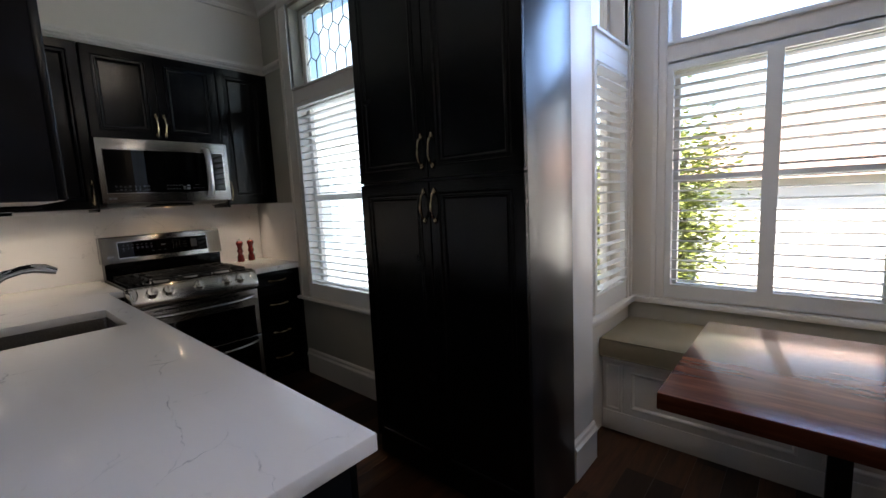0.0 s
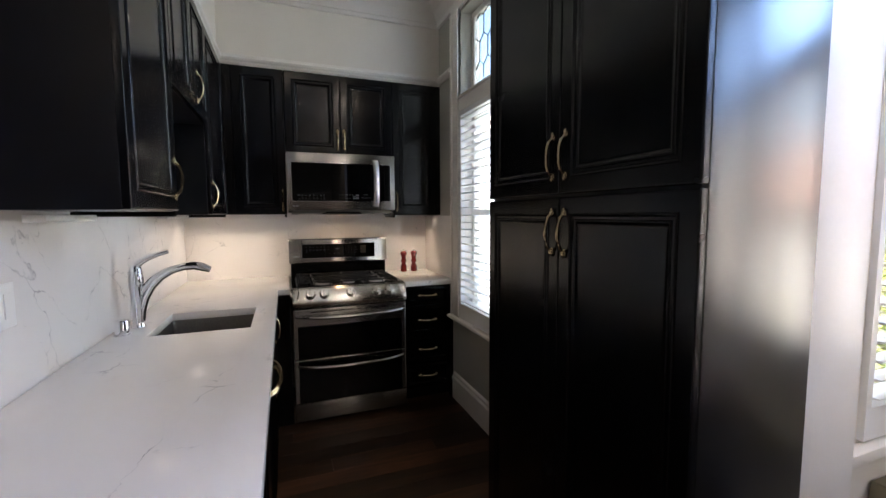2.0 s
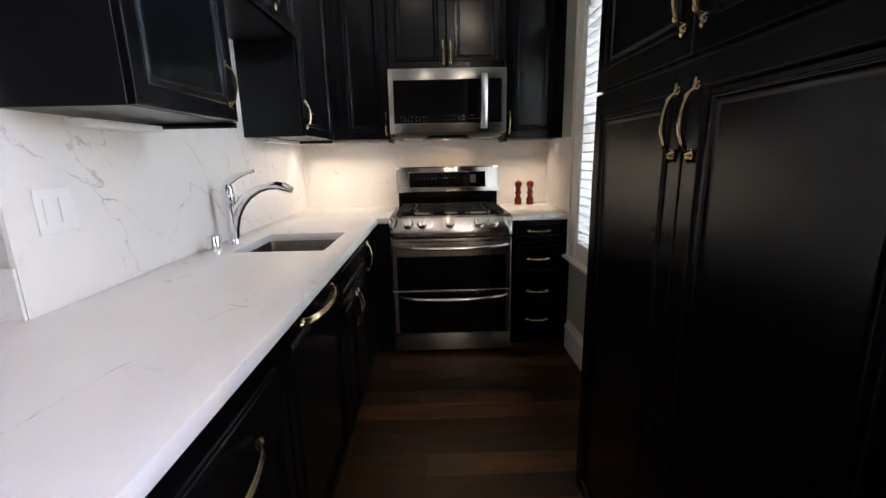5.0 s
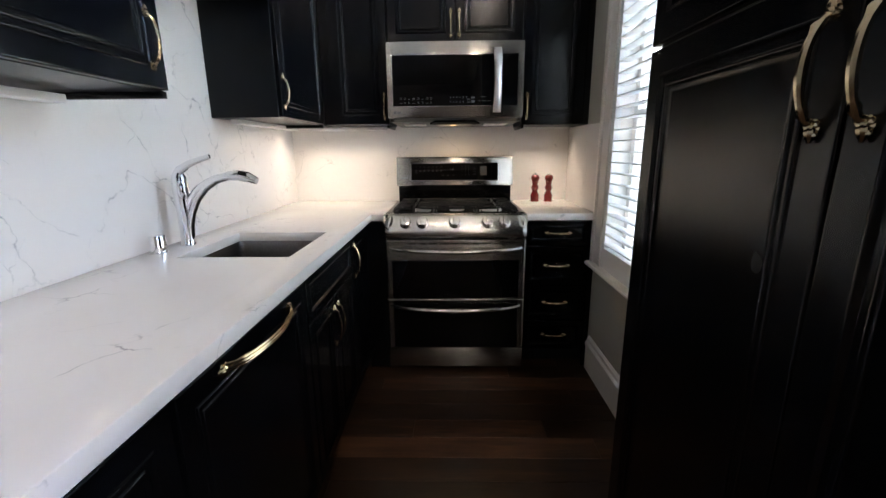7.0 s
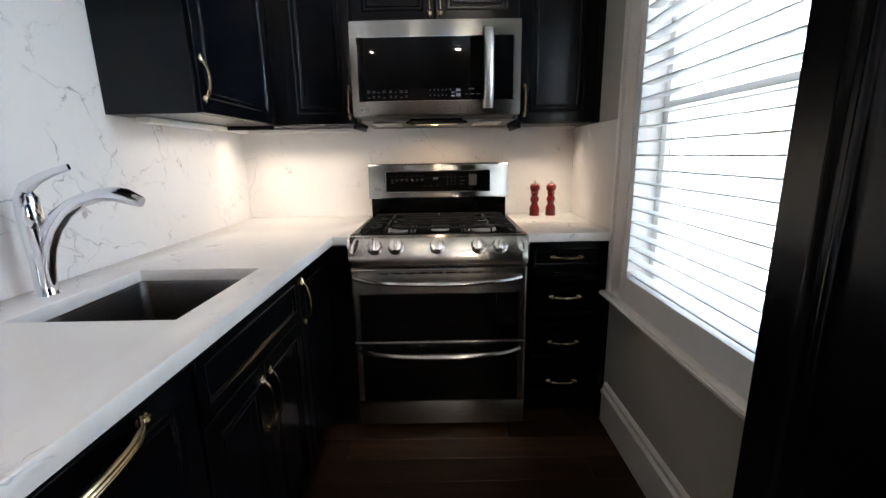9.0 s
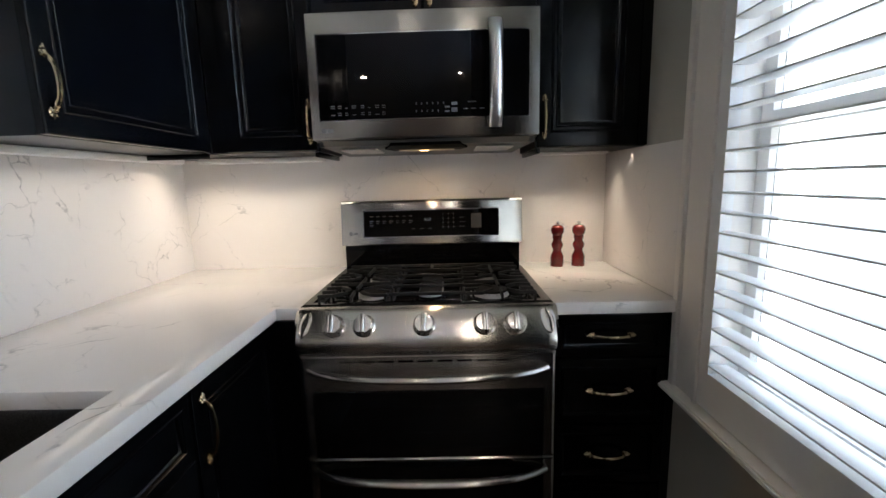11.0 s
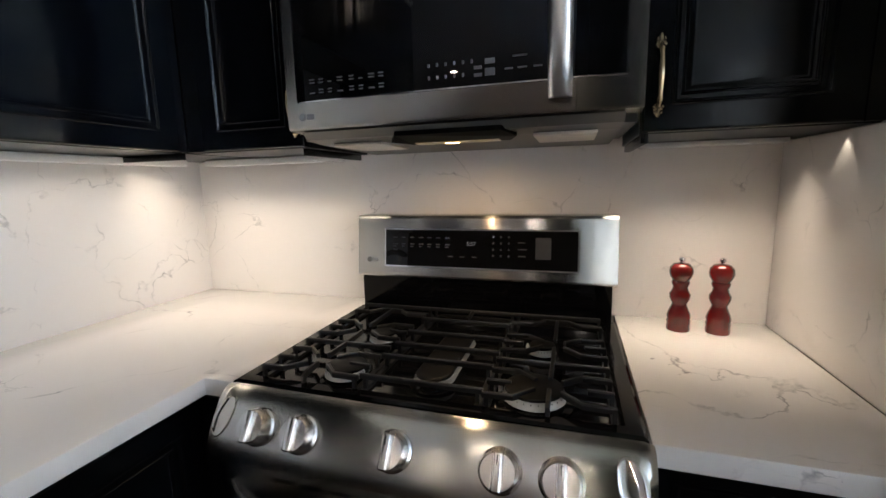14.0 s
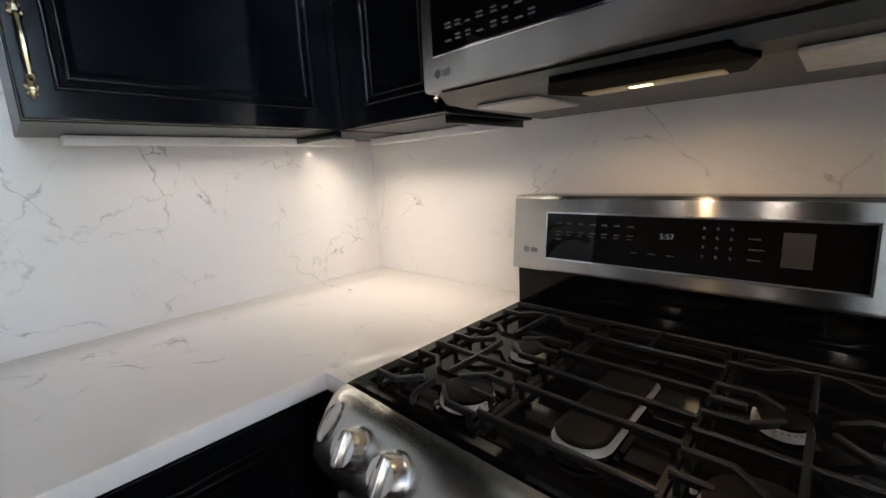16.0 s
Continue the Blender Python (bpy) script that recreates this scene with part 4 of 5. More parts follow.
# burners
CZT = 0.9085
for bx, by, r in ((0.926, -0.560, 0.044), (1.303, -0.560, 0.055), (0.918, -0.368, 0.034), (1.304, -0.358, 0.030)):
    T = Matrix.Translation((bx, by, CZT))
    bm = bmesh.new()
    lathe(bm, [(r * 0.99, 0.012), (r * 1.03, 0.0135), (r * 1.0, 0.0155), (r * 0.97, 0.025), (r * 0.94, 0.0265), (0.004, 0.0265)], T, 32)
    b = part("burner", bm, BURN, stove, "pale grey metal burner crown", True)
    bm = bmesh.new()
    lathe(bm, [(r * 1.28, 0.0), (r * 1.26, 0.003), (r * 1.08, 0.0055), (r * 0.9, 0.0065), (r * 0.86, 0.0118), (0.004, 0.0118)], T, 28)
    part("burner_base", bm, ENAMEL, b, "glossy black burner base", True)
    bm = bmesh.new()
    lathe(bm, [(r * 0.93, 0.0268), (r * 0.95, 0.0285), (r * 0.93, 0.0315), (r * 0.80, 0.0330), (r * 0.3, 0.0332), (0.002, 0.0332)], T, 32)
    part("burner_cap", bm, CAP, b, "matt black burner cap", True)
    bm = bmesh.new()
    for k in range(28):
        a = 2 * math.pi * k / 28
        box(bm, -0.0008, 0.0008, r * 0.965, r * 0.99, CZT + 0.0222, CZT + 0.0245)
        for q in list(bm.verts)[-8:]:
            x, y = q.co.x, q.co.y
            q.co.x, q.co.y = bx + x * math.cos(a) - y * math.sin(a), by + x * math.sin(a) + y * math.cos(a)
    part("flame_ports", bm, PAD, b, kind="stuff")
    bm = bmesh.new()
    lathe(bm, [(0.004, CZT), (0.004, CZT + 0.014), (0.0025, CZT + 0.022), (0.001, CZT + 0.023)], Matrix.Translation((bx - r * 1.15, by + 0.02, 0)), 8)
    part("igniter", bm, PLAST, b)


def stadium(bm, x, y, half, rows):
    """A rounded slot shape built up in rows of (radius, height)."""
    rings = []
    for r, z in rows:
        ring = []
        for k in range(28):
            a = 2 * math.pi * k / 28
            ring.append(bm.verts.new((x + r * math.cos(a), y + r * math.sin(a) + (half if math.sin(a) > 0 else -half), z)))
        rings.append(ring)
    for a, b in zip(rings, rings[1:]):
        for k in range(28):
            bm.faces.new((a[k], a[(k + 1) % 28], b[(k + 1) % 28], b[k]))
    bm.faces.new(rings[0])
    bm.faces.new(rings[-1])


# oval centre burner
bm = bmesh.new()
stadium(bm, MX + 0.009, -0.445, 0.092, [(0.039, CZT + 0.0105), (0.0415, CZT + 0.012), (0.040, CZT + 0.0135), (0.038, CZT + 0.020), (0.036, CZT + 0.0213)])
b = part("burner", bm, BURN, stove, "long oval centre burner", True)
bm = bmesh.new()
stadium(bm, MX + 0.009, -0.445, 0.095, [(0.050, CZT), (0.049, CZT + 0.003), (0.040, CZT + 0.005), (0.036, CZT + 0.010)])
part("burner_base", bm, ENAMEL, b, "glossy black burner base", True)
bm = bmesh.new()
stadium(bm, MX + 0.009, -0.445, 0.092, [(0.0365, CZT + 0.0216), (0.0370, CZT + 0.024), (0.034, CZT + 0.0265), (0.028, CZT + 0.027)])
part("burner_cap", bm, CAP, b, smooth=True)
# grates: three cast-iron frames with bent fingers
GZ = 0.9345


def bar(bm, pts, w=0.0082, h=0.0105):
    """A bent bar along pts with a slightly narrower top."""
    pts = [Vector(p) for p in pts]
    rings = []
    for i, p in enumerate(pts):
        a, b = pts[max(i - 1, 0)], pts[min(i + 1, len(pts) - 1)]
        d = b - a
        d.z = 0
        d.normalize()
        n = Vector((-d.y, d.x, 0)) * w / 2
        rings.append([bm.verts.new(q) for q in (p - n, p + n, p + n * 1.02 + Vector((0, 0, h * 0.75)), p + n * 0.6 + Vector((0, 0, h)), p - n * 0.6 + Vector((0, 0, h)), p - n * 1.02 + Vector((0, 0, h * 0.75)))])
    for a, b in zip(rings, rings[1:]):
        for k in range(6):
            bm.faces.new((a[k], a[(k + 1) % 6], b[(k + 1) % 6], b[k]))
    bm.faces.new(rings[0])
    bm.faces.new(rings[-1])


def post(bm, x, y, top, wx=0.0075, wy=0.0068):
    box(bm, x - wx / 2, x + wx / 2, y - wy / 2, y + wy / 2, CZT + 0.0005, top)


def low_frame(bm, x0, x1, y0, y1, r=0.026):
    """The flat rounded frame that lies on the cooktop."""
    pts = []
    for cx, cy, a0 in ((x1 - r, y0 + r, -90), (x1 - r, y1 - r, 0), (x0 + r, y1 - r, 90), (x0 + r, y0 + r, 180)):
        for k in range(4):
            a = radians(a0 + 30 * k)
            pts.append((cx + r * math.cos(a), cy + r * math.sin(a), CZT + 0.0008))
    n = len(pts)
    rings = []
    for i in range(n):
        p, d = Vector(pts[i]), Vector(pts[(i + 1) % n]) - Vector(pts[i - 1])
        d.normalize()
        q = Vector((-d.y, d.x, 0)) * 0.0058
        rings.append([bm.verts.new(v) for v in (p - q, p - q * 0.85 + Vector((0, 0, 0.007)), p + q * 0.85 + Vector((0, 0, 0.007)), p + q)])
    for i in range(n):
        a, b = rings[i], rings[(i + 1) % n]
        for k in range(4):
            bm.faces.new((a[k], a[(k + 1) % 4], b[(k + 1) % 4], b[k]))


GYA, GYB = -0.628, -0.130


def side_grate(x0, x1, mirror):
    bm = bmesh.new()
    fx = lambda u: (x0 + (x1 - x0) * u) if not mirror else (x1 - (x1 - x0) * u)
    low_frame(bm, x0, x1, GYA, GYB)
    top = GZ + 0.0085
    for yf, r in ((-0.560, 0.050), (-0.362, 0.046)):
        for s in (-1, 1):
            y = yf + s * r
            bar(bm, [(fx(0.0), y, GZ), (fx(0.24), y, GZ + 0.001), (fx(0.40), y - s * 0.032, GZ + 0.002)])
            bar(bm, [(fx(1.03), y, GZ), (fx(0.78), y, GZ + 0.001), (fx(0.62), y - s * 0.032, GZ + 0.002)])
            post(bm, fx(0.012), y, top)
            post(bm, fx(0.988), y, top)
        bar(bm, [(fx(0.0), yf, GZ), (fx(0.20), yf, GZ + 0.001)])
        post(bm, fx(0.012), yf, top)
        bar(bm, [(fx(1.03), yf, GZ), (fx(0.82), yf, GZ + 0.001)])
        post(bm, fx(0.988), yf, top)
    for y in (-0.460, -0.225, -0.160):
        if y == -0.225:
            bar(bm, [(fx(0.0), y, GZ), (fx(0.22), y, GZ), (fx(0.36), y + 0.028, GZ), (fx(0.64), y + 0.028, GZ), (fx(0.78), y, GZ), (fx(1.03), y, GZ)])
        else:
            bar(bm, [(fx(0.0), y, GZ), (fx(1.03), y, GZ)])
        post(bm, fx(0.012), y, top)
        post(bm, fx(0.988), y, top)
    # fingers from the front and the back over each burner
    bar(bm, [(fx(0.5), GYA, GZ - 0.006), (fx(0.5), GYA + 0.014, GZ), (fx(0.5), -0.575, GZ + 0.002)])
    post(bm, fx(0.5), GYA + 0.004, GZ + 0.001, 0.0068, 0.009)
    bar(bm, [(fx(0.5), -0.460, GZ), (fx(0.5), -0.535, GZ + 0.002)])
    bar(bm, [(fx(0.5), -0.460, GZ), (fx(0.5), -0.385, GZ + 0.002)])
    bar(bm, [(fx(0.5), -0.197, GZ), (fx(0.5), -0.338, GZ + 0.002)])
    return part("grate", bm, IRON, stove, "cast-iron side grate with bent fingers")


side_grate(SX + 0.044, MX - 0.126, False)
side_grate(MX + 0.126, EX - 0.044, True)
bm = bmesh.new()
x0, x1 = MX - 0.112, MX + 0.112
low_frame(bm, x0, x1, GYA, GYB)
for y in (-0.600, -0.500, -0.430, -0.350, -0.250, -0.160):
    bar(bm, [(x0 - 0.008, y, GZ), (x1 + 0.008, y, GZ)])
    for x in (x0 + 0.002, x1 - 0.002):
        post(bm, x, y, GZ + 0.0085)
for a, b in ((-0.160, -0.235),):
    bar(bm, [(MX, a, GZ), (MX, b, GZ + 0.001)])
part("grate", bm, IRON, stove, "narrow cast-iron centre grate with straight bars")
# backguard
bm = bmesh.new()
box(bm, SX + 0.012, EX - 0.012, -0.108, -0.02, 0.8955, 1.022)
part("backguard_base", bm, ENAMEL, stove, "glossy black riser behind the cooktop")
bm = bmesh.new()
ends = []
pf = [(-0.116, 1.022), (-0.118, 1.028), (-0.098, 1.200), (-0.090, 1.208), (-0.03, 1.208), (-0.02, 1.20), (-0.02, 1.022)]
for x in (SX, EX):
    ends.append([bm.verts.new((x, y, z)) for y, z in pf])
for i in range(len(pf)):
    j = (i + 1) % len(pf)
    bm.faces.new((ends[0][i], ends[0][j], ends[1][j], ends[1][i]))
bm.faces.new(ends[0])
bm.faces.new(ends[1])
bmesh.ops.bevel(bm, geom=list(bm.edges), offset=0.0015, segments=2, profile=0.5, affect="EDGES")
bgd = part("backguard", bm, STEEL, stove, "brushed steel backguard", True)
# the display face leans back with the backguard
lean = math.atan2(0.020, 0.172)
MB = Matrix.Translation((SX, -0.118, 1.028)) @ Matrix.Rotation(-lean, 4, "X")      # x along, z up the face, -y out


def on_face(M, x0, x1, z0, z1, d, name, material, parent, label="", base=0.0):
    bm = bmesh.new()
    for q in box(bm, x0, x1, -base - d, -base, z0, z1):
        q.co = M @ q.co
    return part(name, bm, material, parent, label)


FW = EX - SX
on_face(MB, 0.093, FW - 0.098, 0.026, 0.142, 0.003, "display_frame", CHROME, bgd, "thin bright frame round the display")
on_face(MB, 0.097, FW - 0.102, 0.030, 0.138, 0.0015, "display", GLASSB, bgd, "black glass touch display", 0.003)
bm = bmesh.new()
bars = []
for r, z in enumerate((0.114, 0.094, 0.076)):
    for k in range(7):
        if r == 2 and k > 0:
            continue
        bars.append((0.122 + k * 0.0275, 0.012 if k % 3 else 0.014, z, 0.003))
        if r == 1:
            bars.append((0.122 + k * 0.0275, 0.010, z - 0.007, 0.0025))
for k in range(3):
    bars.append((0.296 + k * 0.036, 0.014, 0.060, 0.0022))
for r in range(4):
    for k in range(3):
        bars.append((0.428 + k * 0.022, 0.004, 0.064 + r * 0.018, 0.005))
for r, w in enumerate((0.02, 0.024, 0.018)):
    bars.append((0.500, w, 0.066 + r * 0.019, 0.0025))
for x, w, z, h in bars:
    for q in box(bm, x, x + w, -0.0052, -0.00465, z, z + h):
        q.co = MB @ q.co
part("printed_legend", bm, LEDD, bgd, "small grey touch-key markings", kind="stuff")
on_face(MB, 0.548, 0.590, 0.060, 0.120, 0.0006, "start_pad", PAD, bgd, "grey touch pad", 0.0046)
for x, z, r in ((0.040, 0.045, 0.008),):
    bm = bmesh.new()
    lathe(bm, [(r, 0), (r, 0.001), (r * 0.6, 0.0012)], MB @ Matrix.Translation((x, -0.0002, z)) @ Matrix.Rotation(radians(90), 4, "X"), 20)
    part("badge", bm, LABEL, bgd, "small round maker's badge")
    on_face(MB, x + 0.012, x + 0.030, z - 0.005, z + 0.005, 0.0008, "badge_plate", LABEL, bgd, "", 0.0002)


def text(words, M, size, material, parent, name="printed_digits", label=""):
    cu = bpy.data.curves.new(name, "FONT")
    cu.body, cu.size, cu.extrude = words, size, 0.0003
    cu.align_x = "LEFT"
    ob = bpy.data.objects.new(name, cu)
    me = bpy.data.meshes.new_from_object(ob)
    bpy.data.objects.remove(ob)
    me.transform(M)
    if parent:
        me.transform(world_of(parent).inverted())
    me.materials.append(material)
    o = new(name, me)
    o.parent = parent
    return tagged(o, label)


R90 = Matrix.Rotation(radians(90), 4, "X")
text("5:57", MB @ Matrix.Translation((0.352, -0.0050, 0.094)) @ R90, 0.016, LED2, bgd, "clock_digits", "clock reading 5:57")

# ---- microwave ----
MWX0, MWX1, MWZ0, MWZ1, MWY = 0.720, 1.482, 1.427, 1.832, -0.412
mw = thing("microwave", ((MWX0 + MWX1) / 2, -0.2, MWZ0), "stainless-steel over-the-range microwave with a black glass door", "microwave")
solid("body", MWX0 + 0.004, MWX1 - 0.004, -0.355, -0.013, 1.412, MWZ1, mat("dark_grey_case", (0.06, 0.06, 0.062), 0.4, 0.6), mw)
bm = bmesh.new()
W = MWX1 - MWX0
nx = 24
pfz = [(MWZ0, 0.0), (MWZ0 + 0.004, 0.052), (MWZ0 + 0.010, 0.056), (MWZ1 - 0.008, 0.056), (MWZ1 - 0.002, 0.053), (MWZ1, 0.046), (MWZ1, 0.0)]
cols = []
for i in range(nx + 1):
    s = i / nx * 2 - 1
    cols.append([bm.verts.new((MWX0 + W * i / nx, -0.3555 - o * (1 if o == 0 else 1 + 0.14 * (1 - s * s)), z)) for z, o in pfz])
for a, b in zip(cols, cols[1:]):
    for j in range(len(pfz)):
        q = (j + 1) % len(pfz)
        bm.faces.new((a[j], a[q], b[q], b[j]))
bm.faces.new(cols[0])
bm.faces.new(cols[-1])
mwd = part("door", bm, STEEL, mw, "brushed steel microwave door", True)


def bow_plate(x0, x1, z0, z1, d, name, material, parent, label="", n=16, base=0.0):
    """A thin plate that follows the door's bow."""
    bm = bmesh.new()
    cols = []
    for i in range(n + 1):
        x = x0 + (x1 - x0) * i / n
        s = (x - MWX0) / W * 2 - 1
        y = -0.3555 - 0.056 * (1 + 0.14 * (1 - s * s)) - base
        cols.append([bm.verts.new(p) for p in ((x, y - 0.0002, z0), (x, y - d, z0 + 0.001), (x, y - d, z1 - 0.001), (x, y - 0.0002, z1))])
    for a, b in zip(cols, cols[1:]):
        for j in range(4):
            bm.faces.new((a[j], a[(j + 1) % 4], b[(j + 1) % 4], b[j]))
    bm.faces.new(cols[0])
    bm.faces.new(cols[-1])
    return part(name, bm, material, parent, label)


bow_plate(MWX0 + 0.028, MWX0 + 0.612, MWZ0 + 0.063, MWZ1 - 0.067, 0.0016, "window_frame", CHROME, mwd, "thin bright frame round the window")
bow_plate(MWX0 + 0.031, MWX0 + 0.609, MWZ0 + 0.066, MWZ1 - 0.070, 0.0026, "window", GLASSB, mwd, "black glass microwave window")
bow_plate(MWX0 + 0.617, MWX0 + 0.731, MWZ0 + 0.063, MWZ1 - 0.067, 0.0016, "panel_frame", CHROME, mwd)
bow_plate(MWX0 + 0.617, MWX0 + 0.728, MWZ0 + 0.066, MWZ1 - 0.070, 0.0026, "side_window", GLASSB, mwd, "black glass side panel")
bow_plate(MWX0 + 0.6425, MWX0 + 0.644, MWZ0 + 0.004, MWZ0 + 0.062, 0.0006, "seam", ENAMEL, mwd)
bm = bmesh.new()
hx = MWX0 + 0.614
pts, n = [], 15
for i in range(n):
    s = i / (n - 1) * 2 - 1
    pts.append((hx, -0.428 - 0.040 * (1 - s ** 4) ** 1.0 - 0.004, (MWZ0 + MWZ1) / 2 - 0.006 + s * 0.168))
rings = []
for p in pts:
    sec = [(-0.0215, 0.001), (-0.0185, -0.0045), (-0.011, -0.0085), (0.0, -0.0100), (0.011, -0.0085), (0.0185, -0.0045), (0.0215, 0.001), (0.0215, 0.005), (-0.0215, 0.005)]
    rings.append([bm.verts.new((p[0] + a, p[1] + b, p[2])) for a, b in sec])
for a, b in zip(rings, rings[1:]):
    for k in range(9):
        bm.faces.new((a[k], a[(k + 1) % 9], b[(k + 1) % 9], b[k]))
bm.faces.new(rings[0])
bm.faces.new(rings[-1])
part("door_handle", bm, HANDLE, mwd, "bowed brushed steel door handle", True)
bm = bmesh.new()
for r in range(2):
    for k in range(8):
        gap = 0.0 if k < 4 else 0.006
        for dz in (0.0, 0.0065):
            if dz and (k + r) % 3 == 0:
                continue
            x = MWX0 + 0.070 + k * 0.0235 + gap
            box(bm, x, x + 0.013 - (k % 3) * 0.002, -0.4232, -0.4212, MWZ0 + 0.080 + r * 0.022 + dz, MWZ0 + 0.0825 + r * 0.022 + dz)
for r, n in enumerate((5, 6)):
    for k in range(n):
        x = MWX0 + 0.352 + k * 0.018
        box(bm, x, x + 0.004, -0.4246, -0.4228, MWZ0 + 0.084 + r * 0.024, MWZ0 + 0.091 + r * 0.024)
for x, z, w, h in ((0.414, 0.082, 0.016, 0.006), (0.414, 0.096, 0.016, 0.006), (0.436, 0.082, 0.020, 0.014), (0.436, 0.104, 0.020, 0.010), (0.475, 0.090, 0.016, 0.003), (0.500, 0.090, 0.018, 0.003), (0.530, 0.090, 0.016, 0.003), (0.490, 0.112, 0.028, 0.003)):
    x += 0.034
    box(bm, MWX0 + x, MWX0 + x + w, -0.4238, -0.4218, MWZ0 + z, MWZ0 + z + h)
part("printed_legend", bm, LED, mwd, "small grey touch-key markings", kind="stuff")
bm = bmesh.new()
lathe(bm, [(0.008, 0), (0.008, 0.0025), (0.005, 0.003)], Matrix.Translation((MWX0 + 0.040, -0.4125, MWZ0 + 0.032)) @ Matrix.Rotation(radians(90), 4, "X"), 20)
box(bm, MWX0 + 0.053, MWX0 + 0.072, -0.4150, -0.4125, MWZ0 + 0.026, MWZ0 + 0.038)
part("badge", bm, LABEL, mwd, "small round maker's badge")
# its underside: grease filters, lamp and vent
UND = mat("underside_steel", (0.13, 0.128, 0.122), 0.42, 0.6)
bm = bmesh.new()
pf = [(-0.405, 1.4265), (-0.385, 1.410), (-0.33, 1.404), (-0.013, 1.398), (-0.013, 1.4115), (-0.405, 1.4268)]
ends = [[bm.verts.new((x, y, z)) for y, z in pf] for x in (MWX0 + 0.03, MWX1 - 0.03)]
for i in range(6):
    bm.faces.new((ends[0][i], ends[0][(i + 1) % 6], ends[1][(i + 1) % 6], ends[1][i]))
bm.faces.new(ends[0])
bm.faces.new(ends[1])
und = part("underside", bm, UND, mw, "grey steel underside")
for xa in (MWX0 + 0.075, MWX1 - 0.205):
    solid("grease_filter", xa, xa + 0.13, -0.345, -0.17, 1.397, 1.4035, FILTER, und, "pale metal mesh grease filter", 0.002)
bm = bmesh.new()
hexa = [(-0.145, -0.352), (-0.118, -0.398), (0.118, -0.398), (0.145, -0.352), (0.120, -0.268), (-0.120, -0.268)]
lo = [bm.verts.new((MX + x, y, 1.3985 + max(0, -y - 0.372) * 0.35)) for x, y in hexa]
hi = [bm.verts.new((MX + x, y, 1.4085 + max(0, -y - 0.372) * 0.35)) for x, y in hexa]
bm.faces.new(lo)
bm.faces.new(hi)
for i in range(6):
    bm.faces.new((lo[i], lo[(i + 1) % 6], hi[(i + 1) % 6], hi[i]))
part("lamp_recess", bm, mat("recess_black", (0.0008, 0.0008, 0.0008), 0.5, Specular_IOR_Level=0.03), und, "black lamp recess")
lens = solid("lamp_lens", MX - 0.100, MX + 0.100, -0.318, -0.282, 1.3955, 1.3984, mat("frosted_lens", (0.3, 0.28, 0.25), 0.3, Emission_Color=(1.0, 0.66, 0.30, 1), Emission_Strength=0.01), und, "frosted hood lamp lens", 0.001)
solid("lamp_glow", MX - 0.026, MX + 0.006, -0.312, -0.302, 1.3945, 1.3953, mat("warm_lamp", (0.8, 0.7, 0.5), 0.3, Emission_Color=(1.0, 0.58, 0.22, 1), Emission_Strength=2.0), und, "warm glowing bulb")

# ---- pepper mills ----
MILL = [(0.019, 0.0), (0.0195, 0.006), (0.0185, 0.012), (0.0195, 0.016), (0.0185, 0.022), (0.0195, 0.027), (0.018, 0.034), (0.0125, 0.048), (0.012, 0.052), (0.0165, 0.062), (0.017, 0.070), (0.013, 0.078), (0.0120, 0.084), (0.0145, 0.090), (0.0145, 0.094), (0.0135, 0.096), (0.0180, 0.104), (0.0195, 0.112), (0.0185, 0.120), (0.013, 0.127), (0.005, 0.129)]
mill = thing("pepper_mill", (1.629, -0.104, 0.914), "turned red lacquered wooden pepper mill with a steel nut on top", "pepper mill", "pair of mills")
bm = bmesh.new()
lathe(bm, [(r * 1.42, 0.9142 + z * 1.36) for r, z in MILL[:16]], Matrix.Translation((1.629, -0.104, 0)), 28)
part("body", bm, RED, mill, smooth=True)
bm = bmesh.new()
lathe(bm, [(r * 1.42, 0.9142 + z * 1.36) for r, z in MILL[15:]], Matrix.Translation((1.629, -0.104, 0.0006)), 28)
part("head", bm, RED, mill, smooth=True)
bm = bmesh.new()
lathe(bm, [(0.004, 1.089), (0.004, 1.094), (0.0075, 1.096), (0.0075, 1.102), (0.004, 1.105)], Matrix.Translation((1.629, -0.104, 0)), 12)
part("nut", bm, CHROME, mill, smooth=True)
copy_thing(mill, Matrix.Translation((1.718, -0.106, 0.914)) @ Matrix.Rotation(0.7, 4, "Z"))

# ---- nook: bench, cushion, table ----
BX = 2.46
t = thing("window_bench", (2.65, -4.3, 0), "white panelled built-in bench under the nook windows", "bench")
solid("body", BX, NX - 0.002, -5.88, NY - 0.002, 0.10, 0.44, WHITE, t)
solid("plinth", BX + 0.0, NX - 0.002, -5.88, NY - 0.002, 0.0, 0.0995, WHITE, t)
solid("top_rail", BX - 0.022, BX - 0.0005, -5.88, NY - 0.003, 0.405, 0.438, WHITE, t, bev=0.003)
solid("base_rail", BX - 0.016, BX - 0.0005, -5.88, NY - 0.003, 0.0, 0.115, WHITE, t, bev=0.003)
y = NY - 0.012
first = True
while y > -5.6:
    w = 0.10 if first else 0.78
    bm = bmesh.new()
    ring_panel(bm, frame_of((BX - 0.0004, y, 0.117), (0, -1, 0), (-1, 0, 0)), w, 0.286, [(0, 0), (0, 0.012), (0.035, 0.012), (0.040, 0.016), (0.048, 0.014), (0.056, 0.004)] if not first else [(0, 0), (0, 0.012), (0.012, 0.012), (0.016, 0.014), (0.022, 0.006)])
    part("panel", bm, WHITE, t)
    y -= w + 0.01
    first = False
